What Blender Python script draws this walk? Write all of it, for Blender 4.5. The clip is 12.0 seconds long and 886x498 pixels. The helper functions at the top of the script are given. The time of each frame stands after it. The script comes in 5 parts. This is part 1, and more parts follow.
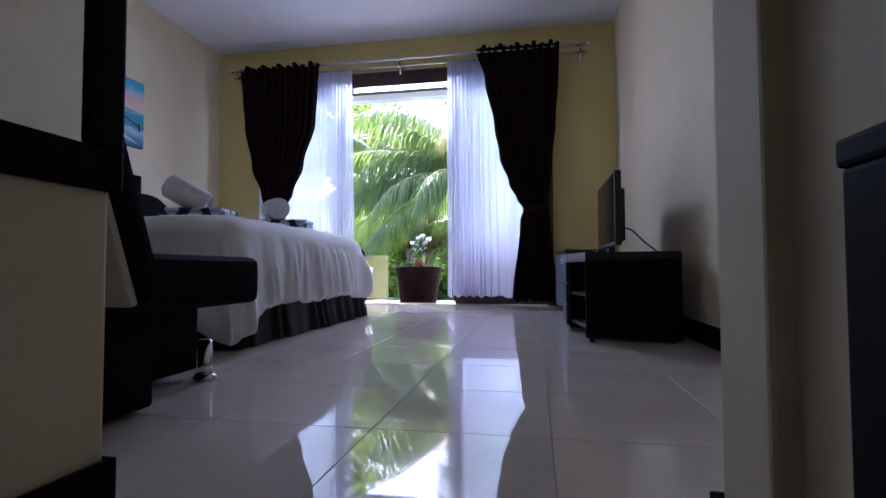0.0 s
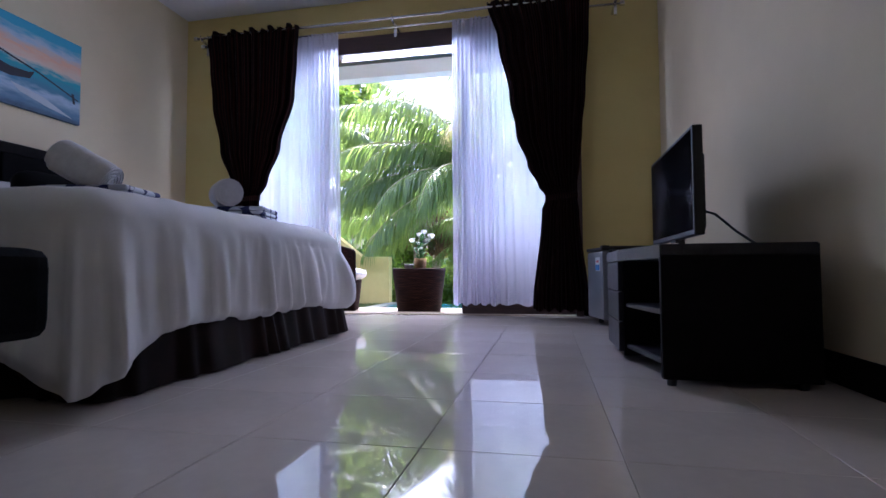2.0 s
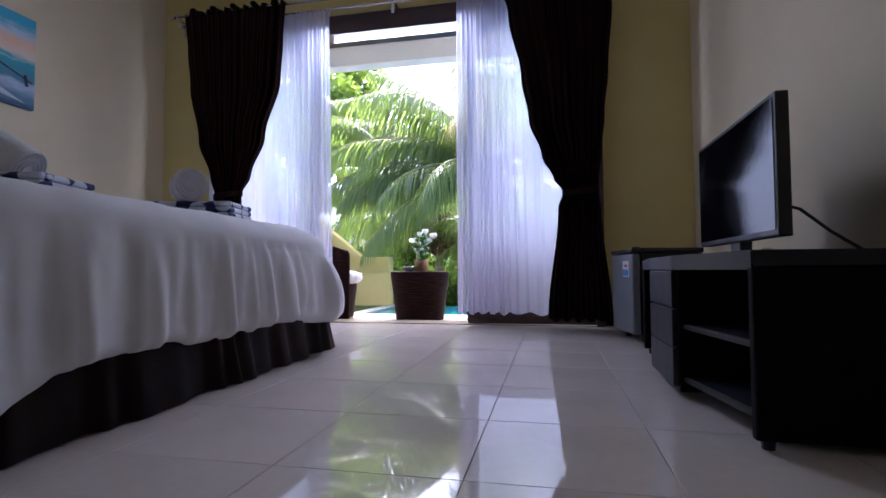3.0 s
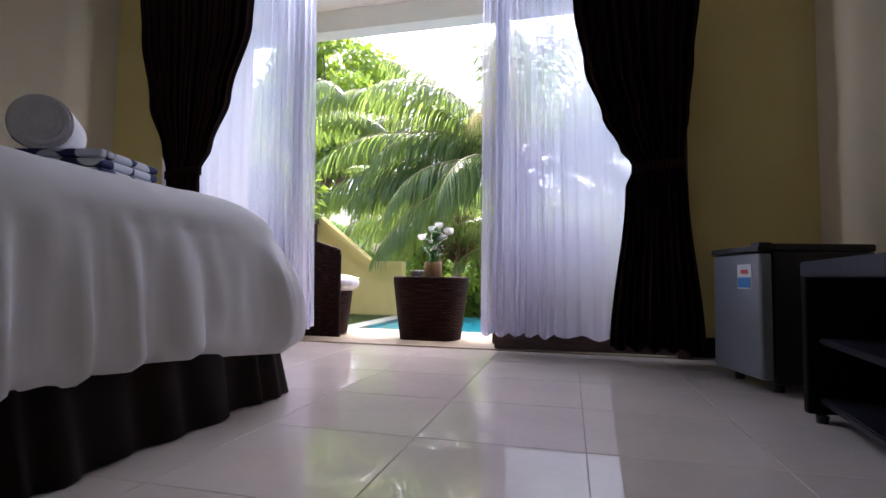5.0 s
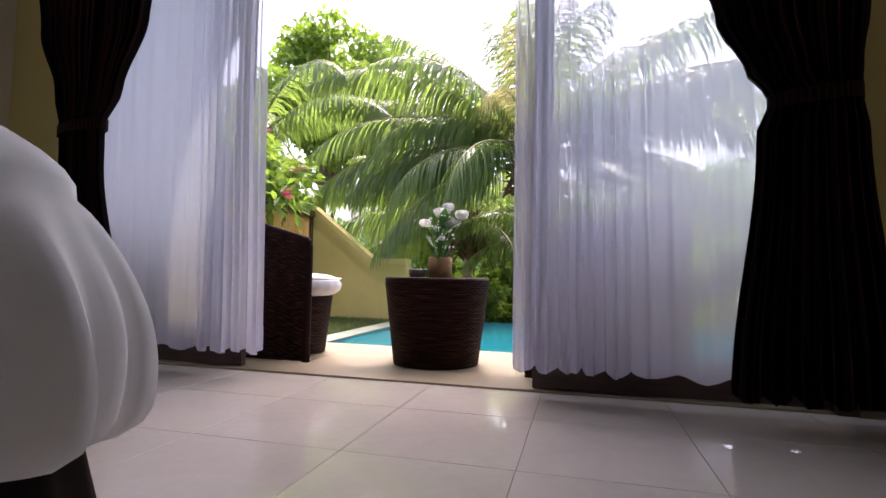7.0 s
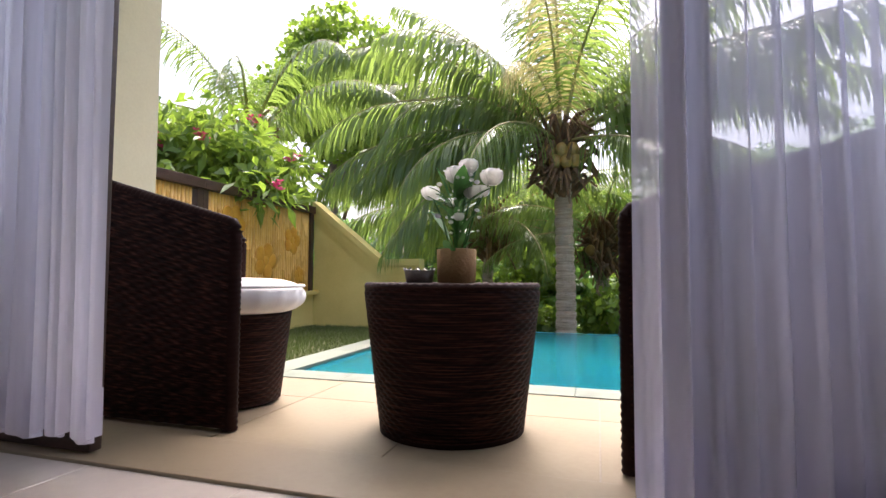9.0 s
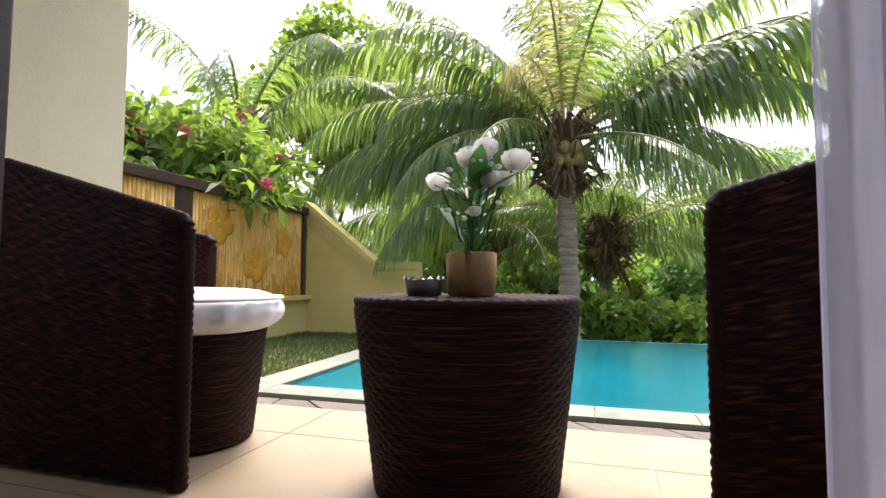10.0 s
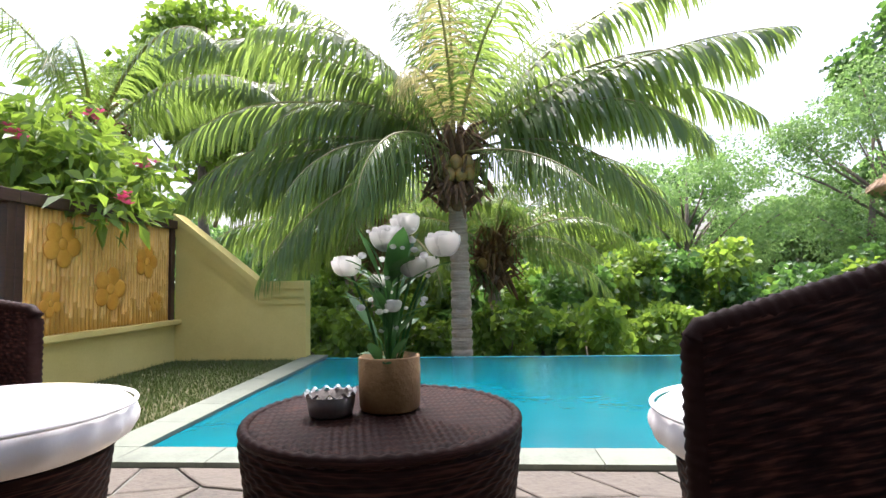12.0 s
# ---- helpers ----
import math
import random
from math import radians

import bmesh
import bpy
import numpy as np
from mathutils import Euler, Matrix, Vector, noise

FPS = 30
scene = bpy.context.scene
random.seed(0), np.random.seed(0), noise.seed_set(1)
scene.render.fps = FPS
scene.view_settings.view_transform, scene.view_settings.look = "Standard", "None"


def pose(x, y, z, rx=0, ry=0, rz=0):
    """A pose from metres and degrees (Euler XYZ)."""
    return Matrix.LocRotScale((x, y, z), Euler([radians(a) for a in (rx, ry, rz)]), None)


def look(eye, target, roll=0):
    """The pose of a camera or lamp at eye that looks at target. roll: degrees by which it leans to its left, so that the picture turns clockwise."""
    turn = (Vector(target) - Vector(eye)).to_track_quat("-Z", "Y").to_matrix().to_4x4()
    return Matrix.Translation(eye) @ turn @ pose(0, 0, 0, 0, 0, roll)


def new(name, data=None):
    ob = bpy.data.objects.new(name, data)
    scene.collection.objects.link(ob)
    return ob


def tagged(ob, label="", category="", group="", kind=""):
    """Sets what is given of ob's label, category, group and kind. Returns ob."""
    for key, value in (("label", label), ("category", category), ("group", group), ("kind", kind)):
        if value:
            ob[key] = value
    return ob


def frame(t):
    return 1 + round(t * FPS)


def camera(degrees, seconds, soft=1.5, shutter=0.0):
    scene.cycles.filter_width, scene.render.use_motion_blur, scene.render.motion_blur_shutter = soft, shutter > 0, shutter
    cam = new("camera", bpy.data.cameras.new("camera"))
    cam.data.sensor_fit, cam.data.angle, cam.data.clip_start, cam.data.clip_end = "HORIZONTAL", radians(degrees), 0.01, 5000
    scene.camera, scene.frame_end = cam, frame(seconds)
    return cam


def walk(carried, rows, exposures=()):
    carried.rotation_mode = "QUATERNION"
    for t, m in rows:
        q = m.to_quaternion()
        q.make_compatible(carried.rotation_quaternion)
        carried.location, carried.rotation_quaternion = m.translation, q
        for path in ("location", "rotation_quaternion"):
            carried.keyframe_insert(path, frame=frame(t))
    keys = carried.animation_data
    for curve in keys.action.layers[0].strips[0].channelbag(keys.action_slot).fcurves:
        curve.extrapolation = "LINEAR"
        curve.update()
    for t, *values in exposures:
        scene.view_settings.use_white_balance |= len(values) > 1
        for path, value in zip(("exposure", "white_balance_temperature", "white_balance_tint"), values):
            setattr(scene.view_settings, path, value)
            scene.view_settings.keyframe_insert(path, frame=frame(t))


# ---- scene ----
cam = camera(82.1, 12.0)
PATH = [
    (0, (0.631, 0.454, 0.361), (0.271, 2.42, 0.441), -0.2),
    (0.5, (0.597, 0.627, 0.353), (0.228, 2.591, 0.433), -0.4),
    (1, (0.565, 0.868, 0.37), (0.184, 2.829, 0.455), -0.3),
    (1.5, (0.522, 1.093, 0.368), (0.141, 3.055, 0.452), -0.4),
    (2, (0.521, 1.35, 0.361), (0.12, 3.307, 0.45), -0.3),
    (2.5, (0.501, 1.568, 0.359), (0.086, 3.522, 0.45), -0.2),
    (3, (0.43, 1.801, 0.402), (0.016, 3.756, 0.486), -0.3),
    (3.2, (0.413, 1.909, 0.393), (0.001, 3.865, 0.479), -0.2),
    (5, (0.226, 2.772, 0.386), (-0.259, 4.709, 0.5), 0.7),
    (5.5, (0.15, 2.952, 0.396), (-0.337, 4.89, 0.502), 0.5),
    (6, (0.088, 3.184, 0.389), (-0.405, 5.119, 0.503), 0.9),
    (6.5, (0.046, 3.408, 0.405), (-0.456, 5.341, 0.515), 0.6),
    (7, (-0.012, 3.695, 0.399), (-0.532, 5.623, 0.508), 1.0),
    (7.5, (-0.075, 3.968, 0.413), (-0.61, 5.891, 0.524), 0.8),
    (9.3, (-0.322, 4.768, 0.406), (-0.909, 6.676, 0.522), 0.2),
    (9.5, (-0.351, 4.824, 0.405), (-0.928, 6.735, 0.525), 0.3),
    (10, (-0.405, 4.97, 0.429), (-0.976, 6.882, 0.552), 0.1),
    (10.5, (-0.447, 5.043, 0.459), (-0.982, 6.966, 0.591), 0.2),
    (11, (-0.463, 5.084, 0.522), (-0.865, 7.038, 0.653), -0.5),
    (11.5, (-0.49, 5.12, 0.573), (-0.75, 7.099, 0.703), -0.7),
    (12, (-0.508, 5.154, 0.633), (-0.645, 7.145, 0.759), -1.1),
]
EXPOSURES = [(0.0, 3.15, 4950, 29), (3.0, 2.75, 5250, 29), (5.0, 2.5, 5750, 25), (6.0, 2.25, 5850, 24), (7.5, 1.95, 6200, 23), (9.5, 1.87, 6150, 18), (12.0, 1.87, 5850, 16)]
walk(cam, [(t, look(eye, target, roll)) for t, eye, target, roll in PATH],
     EXPOSURES)


# ---- light ----
def set_world():
    w = bpy.data.worlds.new("world")
    scene.world = w
    w.use_nodes = True
    nt = w.node_tree
    bg = nt.nodes["Background"]
    sky = nt.nodes.new("ShaderNodeTexSky")
    sky.sky_type = "NISHITA"
    sky.sun_disc = False
    sky.sun_elevation = radians(66)
    sky.sun_rotation = radians(-6.6)
    sky.air_density = 1.0
    sky.dust_density = 9.0
    sky.ozone_density = 1.0
    nt.links.new(sky.outputs[0], bg.inputs[0])
    bg.inputs[1].default_value = SKY


SKY = 0.15
set_world()
sun_data = bpy.data.lights.new("sun", "SUN")
sun_data.energy, sun_data.angle, sun_data.color = 1.6, radians(12), (1.0, 0.95, 0.86)
sun = new("sun", sun_data)
sun.matrix_world = look((-0.7, 13.3, 14.2), (0.0, 7, 0))

# added area lamps at the two glazed leaves, standing in for skylight
for lx, lw in ((-1.83, 0.80), (0.27, 0.80)):
    lamp = bpy.data.lights.new("window_fill_lamp", "AREA")
    lamp.shape, lamp.size, lamp.size_y, lamp.energy, lamp.color = "RECTANGLE", lw, 1.7, 1.35, (0.84, 0.92, 1.0)
    new("window_fill_lamp", lamp).matrix_world = look((lx, 5.66, 1.40), (lx, 3.0, 1.40))

# added area lamp under the head of the open door, standing in for skylight
lamp = bpy.data.lights.new("door_fill_lamp", "AREA")
lamp.shape, lamp.size, lamp.size_y, lamp.energy, lamp.color = "RECTANGLE", 1.05, 0.12, 3.5, (0.92, 0.96, 1.0)
new("door_fill_lamp", lamp).matrix_world = look((-0.77, 5.68, 2.255), (-0.77, 3.6, 0.0))


# ---- materials ----
def mat(name):
    m = bpy.data.materials.new(name)
    m.use_nodes = True
    nt = m.node_tree
    return m, nt, nt.nodes["Principled BSDF"]


def node(nt, kind, **values):
    n = nt.nodes.new(kind)
    for key, value in values.items():
        n.inputs[key].default_value = value
    return n


def ramp(nt, fac, stops):
    r = nt.nodes.new("ShaderNodeValToRGB")
    els = r.color_ramp.elements
    els[0].position, els[0].color = stops[0][0], (*stops[0][1], 1)
    els[1].position, els[1].color = stops[-1][0], (*stops[-1][1], 1)
    for p, c in stops[1:-1]:
        e = els.new(p)
        e.color = (*c, 1)
    nt.links.new(fac, r.inputs[0])
    return r.outputs[0]


def coords(nt, scale=(1, 1, 1), out="Object"):
    tc = nt.nodes.new("ShaderNodeTexCoord")
    mp = nt.nodes.new("ShaderNodeMapping")
    mp.inputs["Scale"].default_value = scale
    nt.links.new(tc.outputs[out], mp.inputs[0])
    return mp.outputs[0]


def bump(nt, b, height, strength=0.3, dist=0.01):
    n = nt.nodes.new("ShaderNodeBump")
    n.inputs["Strength"].default_value = strength
    n.inputs["Distance"].default_value = dist
    nt.links.new(height, n.inputs["Height"])
    nt.links.new(n.outputs[0], b.inputs["Normal"])


def surface(name, lo, hi, scale=6.0, rough=0.6, fine=80.0, relief=0.2, metal=0.0, stretch=(1, 1, 1), spec=0.5, vary=0.0, rough_var=0.1, dist=0.004):
    """Two scales of variation between two colours, with fine relief."""
    m, nt, b = mat(name)
    co = coords(nt, stretch)
    n1 = node(nt, "ShaderNodeTexNoise", Scale=scale, Detail=6.0, Roughness=0.6)
    n2 = node(nt, "ShaderNodeTexNoise", Scale=fine, Detail=3.0)
    nt.links.new(co, n1.inputs["Vector"])
    nt.links.new(co, n2.inputs["Vector"])
    mix = nt.nodes.new("ShaderNodeMath")
    mix.operation = "MULTIPLY_ADD"
    nt.links.new(n2.outputs[0], mix.inputs[0])
    mix.inputs[1].default_value = 0.35
    nt.links.new(n1.outputs[0], mix.inputs[2])
    fac = mix.outputs[0]
    if vary:
        oi = nt.nodes.new("ShaderNodeObjectInfo")
        ad = nt.nodes.new("ShaderNodeMath")
        ad.operation = "MULTIPLY_ADD"
        nt.links.new(oi.outputs["Random"], ad.inputs[0])
        ad.inputs[1].default_value = vary
        nt.links.new(fac, ad.inputs[2])
        fac = ad.outputs[0]
    col = ramp(nt, fac, [(0.4, lo), (0.85, hi)])
    nt.links.new(col, b.inputs["Base Color"])
    mr = nt.nodes.new("ShaderNodeMapRange")
    mr.inputs["To Min"].default_value = max(0.0, rough - rough_var)
    mr.inputs["To Max"].default_value = min(1.0, rough + rough_var)
    nt.links.new(n1.outputs[0], mr.inputs["Value"])
    nt.links.new(mr.outputs[0], b.inputs["Roughness"])
    b.inputs["Metallic"].default_value = metal
    b.inputs["Specular IOR Level"].default_value = spec
    bump(nt, b, n2.outputs[0], relief, dist)
    return m


def leafy(name, lo, hi, through_col, mixing=0.45, rough=0.45, scale=1.2):
    """Leaf: glossy green with light passing through."""
    m, nt, b = mat(name)
    geo = nt.nodes.new("ShaderNodeNewGeometry")
    co = coords(nt)
    n1 = node(nt, "ShaderNodeTexNoise", Scale=scale, Detail=3.0)
    nt.links.new(co, n1.inputs["Vector"])
    ad = nt.nodes.new("ShaderNodeMath")
    ad.operation = "MULTIPLY_ADD"
    nt.links.new(geo.outputs["Random Per Island"], ad.inputs[0])
    ad.inputs[1].default_value = 0.35
    nt.links.new(n1.outputs[0], ad.inputs[2])
    oi = nt.nodes.new("ShaderNodeObjectInfo")
    own = nt.nodes.new("ShaderNodeMath")
    own.operation = "MULTIPLY_ADD"
    nt.links.new(oi.outputs["Random"], own.inputs[0])
    own.inputs[1].default_value = 0.34
    nt.links.new(ad.outputs[0], own.inputs[2])
    ad = own
    nt.links.new(ramp(nt, ad.outputs[0], [(0.35, lo), (0.95, hi)]), b.inputs["Base Color"])
    b.inputs["Roughness"].default_value = rough
    tr = nt.nodes.new("ShaderNodeBsdfTranslucent")
    nt.links.new(ramp(nt, ad.outputs[0], [(0.35, tuple(c * 0.6 for c in through_col)), (0.95, through_col)]), tr.inputs[0])
    mx = nt.nodes.new("ShaderNodeMixShader")
    mx.inputs[0].default_value = mixing
    nt.links.new(b.outputs[0], mx.inputs[1])
    nt.links.new(tr.outputs[0], mx.inputs[2])
    nt.links.new(mx.outputs[0], nt.nodes["Material Output"].inputs[0])
    return m


def sheer_cloth(name):
    m, nt, b = mat(name)
    b.inputs["Base Color"].default_value = (0.76, 0.75, 0.84, 1)
    b.inputs["Roughness"].default_value = 0.8
    co = coords(nt, (1, 1, 1))
    w = node(nt, "ShaderNodeTexNoise", Scale=220.0, Detail=2.0)
    nt.links.new(co, w.inputs["Vector"])
    bump(nt, b, w.outputs[0], 0.15, 0.002)
    tl = node(nt, "ShaderNodeBsdfTranslucent")
    tl.inputs[0].default_value = (0.80, 0.80, 0.92, 1)
    tp = node(nt, "ShaderNodeBsdfTransparent")
    a = nt.nodes.new("ShaderNodeMixShader")
    a.inputs[0].default_value = 0.50
    nt.links.new(b.outputs[0], a.inputs[1])
    nt.links.new(tl.outputs[0], a.inputs[2])
    c = nt.nodes.new("ShaderNodeMixShader")
    c.inputs[0].default_value = 0.30
    nt.links.new(a.outputs[0], c.inputs[1])
    nt.links.new(tp.outputs[0], c.inputs[2])
    nt.links.new(c.outputs[0], nt.nodes["Material Output"].inputs[0])
    return m


def glass_pane(name):
    m, nt, b = mat(name)
    tp = node(nt, "ShaderNodeBsdfTransparent")
    gl = node(nt, "ShaderNodeBsdfGlossy", Roughness=0.02)
    fr = node(nt, "ShaderNodeFresnel", IOR=1.45)
    mx = nt.nodes.new("ShaderNodeMixShader")
    nt.links.new(fr.outputs[0], mx.inputs[0])
    nt.links.new(tp.outputs[0], mx.inputs[1])
    nt.links.new(gl.outputs[0], mx.inputs[2])
    nt.links.new(mx.outputs[0], nt.nodes["Material Output"].inputs[0])
    return m


def striped_cloth(name):
    """Dark brown curtain satin with fine vertical stripes."""
    m, nt, b = mat(name)
    uv = nt.nodes.new("ShaderNodeUVMap")
    sp = nt.nodes.new("ShaderNodeSeparateXYZ")
    nt.links.new(uv.outputs[0], sp.inputs[0])
    s = nt.nodes.new("ShaderNodeMath")
    s.operation = "MULTIPLY"
    s.inputs[1].default_value = 240.0
    nt.links.new(sp.outputs[0], s.inputs[0])
    sn = nt.nodes.new("ShaderNodeMath")
    sn.operation = "SINE"
    nt.links.new(s.outputs[0], sn.inputs[0])
    nt.links.new(ramp(nt, sn.outputs[0], [(0.3, (0.006, 0.0025, 0.0025)), (0.9, (0.036, 0.011, 0.008))]), b.inputs["Base Color"])
    b.inputs["Roughness"].default_value = 0.6
    b.inputs["Specular IOR Level"].default_value = 0.08
    b.inputs["Sheen Weight"].default_value = 0.0
    w = node(nt, "ShaderNodeTexNoise", Scale=300.0, Detail=2.0)
    nt.links.new(coords(nt), w.inputs["Vector"])
    bump(nt, b, w.outputs[0], 0.2, 0.002)
    return m


def rattan_cane(name):
    m, nt, b = mat(name)
    uv = nt.nodes.new("ShaderNodeUVMap")
    mp = nt.nodes.new("ShaderNodeMapping")
    mp.inputs["Scale"].default_value = (7.0, 60.0, 1.0)
    nt.links.new(uv.outputs[0], mp.inputs[0])
    n1 = node(nt, "ShaderNodeTexNoise", Scale=1.6, Detail=4.0)
    nt.links.new(mp.outputs[0], n1.inputs["Vector"])
    nt.links.new(ramp(nt, n1.outputs[0], [(0.3, (0.005, 0.002, 0.002)), (0.52, (0.022, 0.008, 0.0065)), (0.75, (0.10, 0.038, 0.024))]), b.inputs["Base Color"])
    b.inputs["Roughness"].default_value = 0.6
    b.inputs["Specular IOR Level"].default_value = 0.1
    n2 = node(nt, "ShaderNodeTexNoise", Scale=400.0, Detail=2.0)
    nt.links.new(coords(nt), n2.inputs["Vector"])
    bump(nt, b, n2.outputs[0], 0.2, 0.002)
    return m


def picture_paint(name):
    """Beach at dusk: sky, horizon glow, sea and wet sand by height."""
    m, nt, b = mat(name)
    co = coords(nt, out="Generated")
    sp = nt.nodes.new("ShaderNodeSeparateXYZ")
    nt.links.new(co, sp.inputs[0])
    n1 = node(nt, "ShaderNodeTexNoise", Scale=5.0, Detail=6.0)
    mp = nt.nodes.new("ShaderNodeMapping")
    mp.inputs["Scale"].default_value = (1, 1, 3.5)
    nt.links.new(co, mp.inputs[0])
    nt.links.new(mp.outputs[0], n1.inputs["Vector"])
    ma = nt.nodes.new("ShaderNodeMath")
    ma.operation = "MULTIPLY_ADD"
    nt.links.new(n1.outputs[0], ma.inputs[0])
    ma.inputs[1].default_value = 0.22
    nt.links.new(sp.outputs[2], ma.inputs[2])
    col = ramp(nt, ma.outputs[0], [(0.08, (0.02, 0.06, 0.12)), (0.22, (0.10, 0.22, 0.36)), (0.34, (0.42, 0.55, 0.68)), (0.42, (0.06, 0.22, 0.36)),
                                   (0.6, (0.02, 0.36, 0.46)), (0.68, (0.75, 0.62, 0.5)), (0.8, (0.8, 0.48, 0.32)), (0.9, (0.5, 0.58, 0.66)), (1.0, (0.05, 0.38, 0.58))])
    nt.links.new(col, b.inputs["Base Color"])
    b.inputs["Roughness"].default_value = 0.55
    n2 = node(nt, "ShaderNodeTexNoise", Scale=300.0)
    nt.links.new(co, n2.inputs["Vector"])
    bump(nt, b, n2.outputs[0], 0.1, 0.001)
    return m


def sarong_cloth(name):
    m, nt, b = mat(name)
    v = node(nt, "ShaderNodeTexVoronoi", Scale=13.0)
    nt.links.new(coords(nt), v.inputs["Vector"])
    nt.links.new(ramp(nt, v.outputs[0], [(0.50, (0.60, 0.62, 0.70)), (0.56, (0.012, 0.018, 0.10))]), b.inputs["Base Color"])
    b.inputs["Roughness"].default_value = 0.75
    return m


def plain(name, colour, rough=0.4, metal=0.0, spec=0.5):
    return surface(name, tuple(c * 0.85 for c in colour), colour, 9.0, rough, 120.0, 0.08, metal, spec=spec, rough_var=0.06, dist=0.002)


M_WALL = surface("cream_wall_paint", (0.70, 0.60, 0.40), (0.77, 0.67, 0.46), 1.6, 0.75, 160.0, 0.12, dist=0.002)
# same wall paint made yellower, with warm bounced light put into the colour
M_WALL_BOUNCE = surface("bounce_tinted_wall_paint", (0.68, 0.56, 0.20), (0.75, 0.63, 0.25), 1.6, 0.75, 160.0, 0.12, dist=0.002)
M_CEIL = surface("white_ceiling_paint", (0.78, 0.78, 0.80), (0.84, 0.84, 0.85), 2.0, 0.8, 140.0, 0.1, dist=0.002)
M_TILE = surface("polished_cream_tile", (0.62, 0.55, 0.49), (0.72, 0.64, 0.57), 3.0, 0.028, 30.0, 0.006, spec=0.85, vary=0.12, rough_var=0.012, dist=0.001)
M_GROUT = surface("tile_joint", (0.30, 0.26, 0.22), (0.38, 0.33, 0.28), 20, 0.8)
M_TERR = surface("matt_terrace_tile", (0.23, 0.18, 0.118), (0.30, 0.24, 0.16), 4.0, 0.42, 60.0, 0.05, vary=0.12)
M_STONE = surface("flagstone", (0.035, 0.030, 0.024), (0.095, 0.080, 0.062), 9.0, 0.8, 40.0, 0.7, vary=0.3, dist=0.01)
M_COPING = surface("pool_coping_stone", (0.085, 0.10, 0.075), (0.155, 0.175, 0.135), 8.0, 0.6, 60.0, 0.3, vary=0.2)
# dark stone under the coping and between the flagstones
M_DARKEDGE = surface("dark_edge_stone", (0.06, 0.06, 0.05), (0.12, 0.12, 0.10), 8.0, 0.6, 60.0, 0.3)
M_POOLTILE = surface("turquoise_pool_tile", (0.02, 0.30, 0.36), (0.03, 0.42, 0.48), 5.0, 0.3, 40.0, 0.1)
M_DARKWOOD = surface("dark_stained_wood", (0.022, 0.011, 0.009), (0.06, 0.028, 0.02), 7.0, 0.4, 60.0, 0.2, stretch=(1, 1, 8))
M_BLACKWOOD = surface("black_veneer", (0.004, 0.004, 0.004), (0.010, 0.008, 0.009), 7.0, 0.6, 60.0, 0.05, spec=0.05, stretch=(1, 6, 1))
M_GREYWOOD = surface("dark_grey_laminate", (0.010, 0.010, 0.015), (0.022, 0.022, 0.032), 7.0, 0.35, 60.0, 0.1, spec=0.3, stretch=(1, 6, 1))
M_SKIRT = surface("brown_satin", (0.006, 0.004, 0.004), (0.02, 0.010, 0.008), 10, 0.6, 200, 0.1, spec=0.1)
M_SHEET = surface("white_cotton", (0.70, 0.69, 0.70), (0.80, 0.79, 0.80), 4.0, 0.85, 500.0, 0.08, dist=0.002)
M_TOWEL = surface("white_terry", (0.68, 0.66, 0.66), (0.82, 0.80, 0.80), 30.0, 0.95, 260.0, 0.8, dist=0.005)
M_LEATHER = surface("black_leatherette", (0.003, 0.003, 0.004), (0.008, 0.008, 0.009), 8.0, 0.75, 150.0, 0.3, spec=0.05)
M_CREAMCLOTH = surface("cream_upholstery", (0.50, 0.46, 0.38), (0.6, 0.55, 0.45), 6.0, 0.8, 240.0, 0.3)
M_CHROME = surface("brushed_chrome", (0.55, 0.55, 0.57), (0.7, 0.7, 0.72), 6.0, 0.22, 90.0, 0.05, metal=1.0)
M_PLASTIC = plain("black_plastic", (0.012, 0.012, 0.014), 0.35)
M_SCREEN = plain("tv_glass", (0.006, 0.006, 0.008), 0.07, spec=0.6)
M_SILVER = surface("silver_fridge_enamel", (0.20, 0.22, 0.25), (0.26, 0.28, 0.31), 3.0, 0.35, 120.0, 0.05, metal=0.4)
M_STICK_B = plain("blue_sticker", (0.05, 0.25, 0.6), 0.5)
M_STICK_R = plain("red_sticker", (0.6, 0.08, 0.08), 0.5)
M_STICK_W = plain("white_sticker", (0.75, 0.77, 0.8), 0.5)
M_SHEER = sheer_cloth("white_voile")
M_CURT = striped_cloth("striped_brown_curtain")
M_GLASS = glass_pane("clear_glass")
M_MIRROR = plain("silvered_mirror", (0.85, 0.87, 0.86), 0.02, metal=1.0)
M_RATTAN = rattan_cane("dark_brown_rattan")
M_PICT = picture_paint("printed_canvas")
M_BOAT = plain("boat_ink", (0.012, 0.016, 0.03), 0.6)
M_FOAM = plain("foam_ink", (0.55, 0.62, 0.68), 0.6)
M_SARONG = sarong_cloth("blue_white_sarong")
M_BAMBOO = surface("split_bamboo", (0.44, 0.21, 0.035), (0.70, 0.42, 0.10), 5.0, 0.45, 40.0, 0.3, stretch=(1, 1, 0.3), vary=0.25)
M_FLOWERPAINT = surface("painted_bamboo_flower", (0.48, 0.19, 0.01), (0.62, 0.33, 0.04), 9.0, 0.5)
M_GRASS = leafy("lawn_grass", (0.035, 0.06, 0.012), (0.085, 0.12, 0.03), (0.11, 0.17, 0.03), 0.25)
M_SOIL = surface("garden_soil", (0.05, 0.055, 0.02), (0.11, 0.10, 0.04), 2.0, 0.9, 30.0, 0.6)
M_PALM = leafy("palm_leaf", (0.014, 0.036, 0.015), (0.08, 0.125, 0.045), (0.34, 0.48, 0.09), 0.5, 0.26)
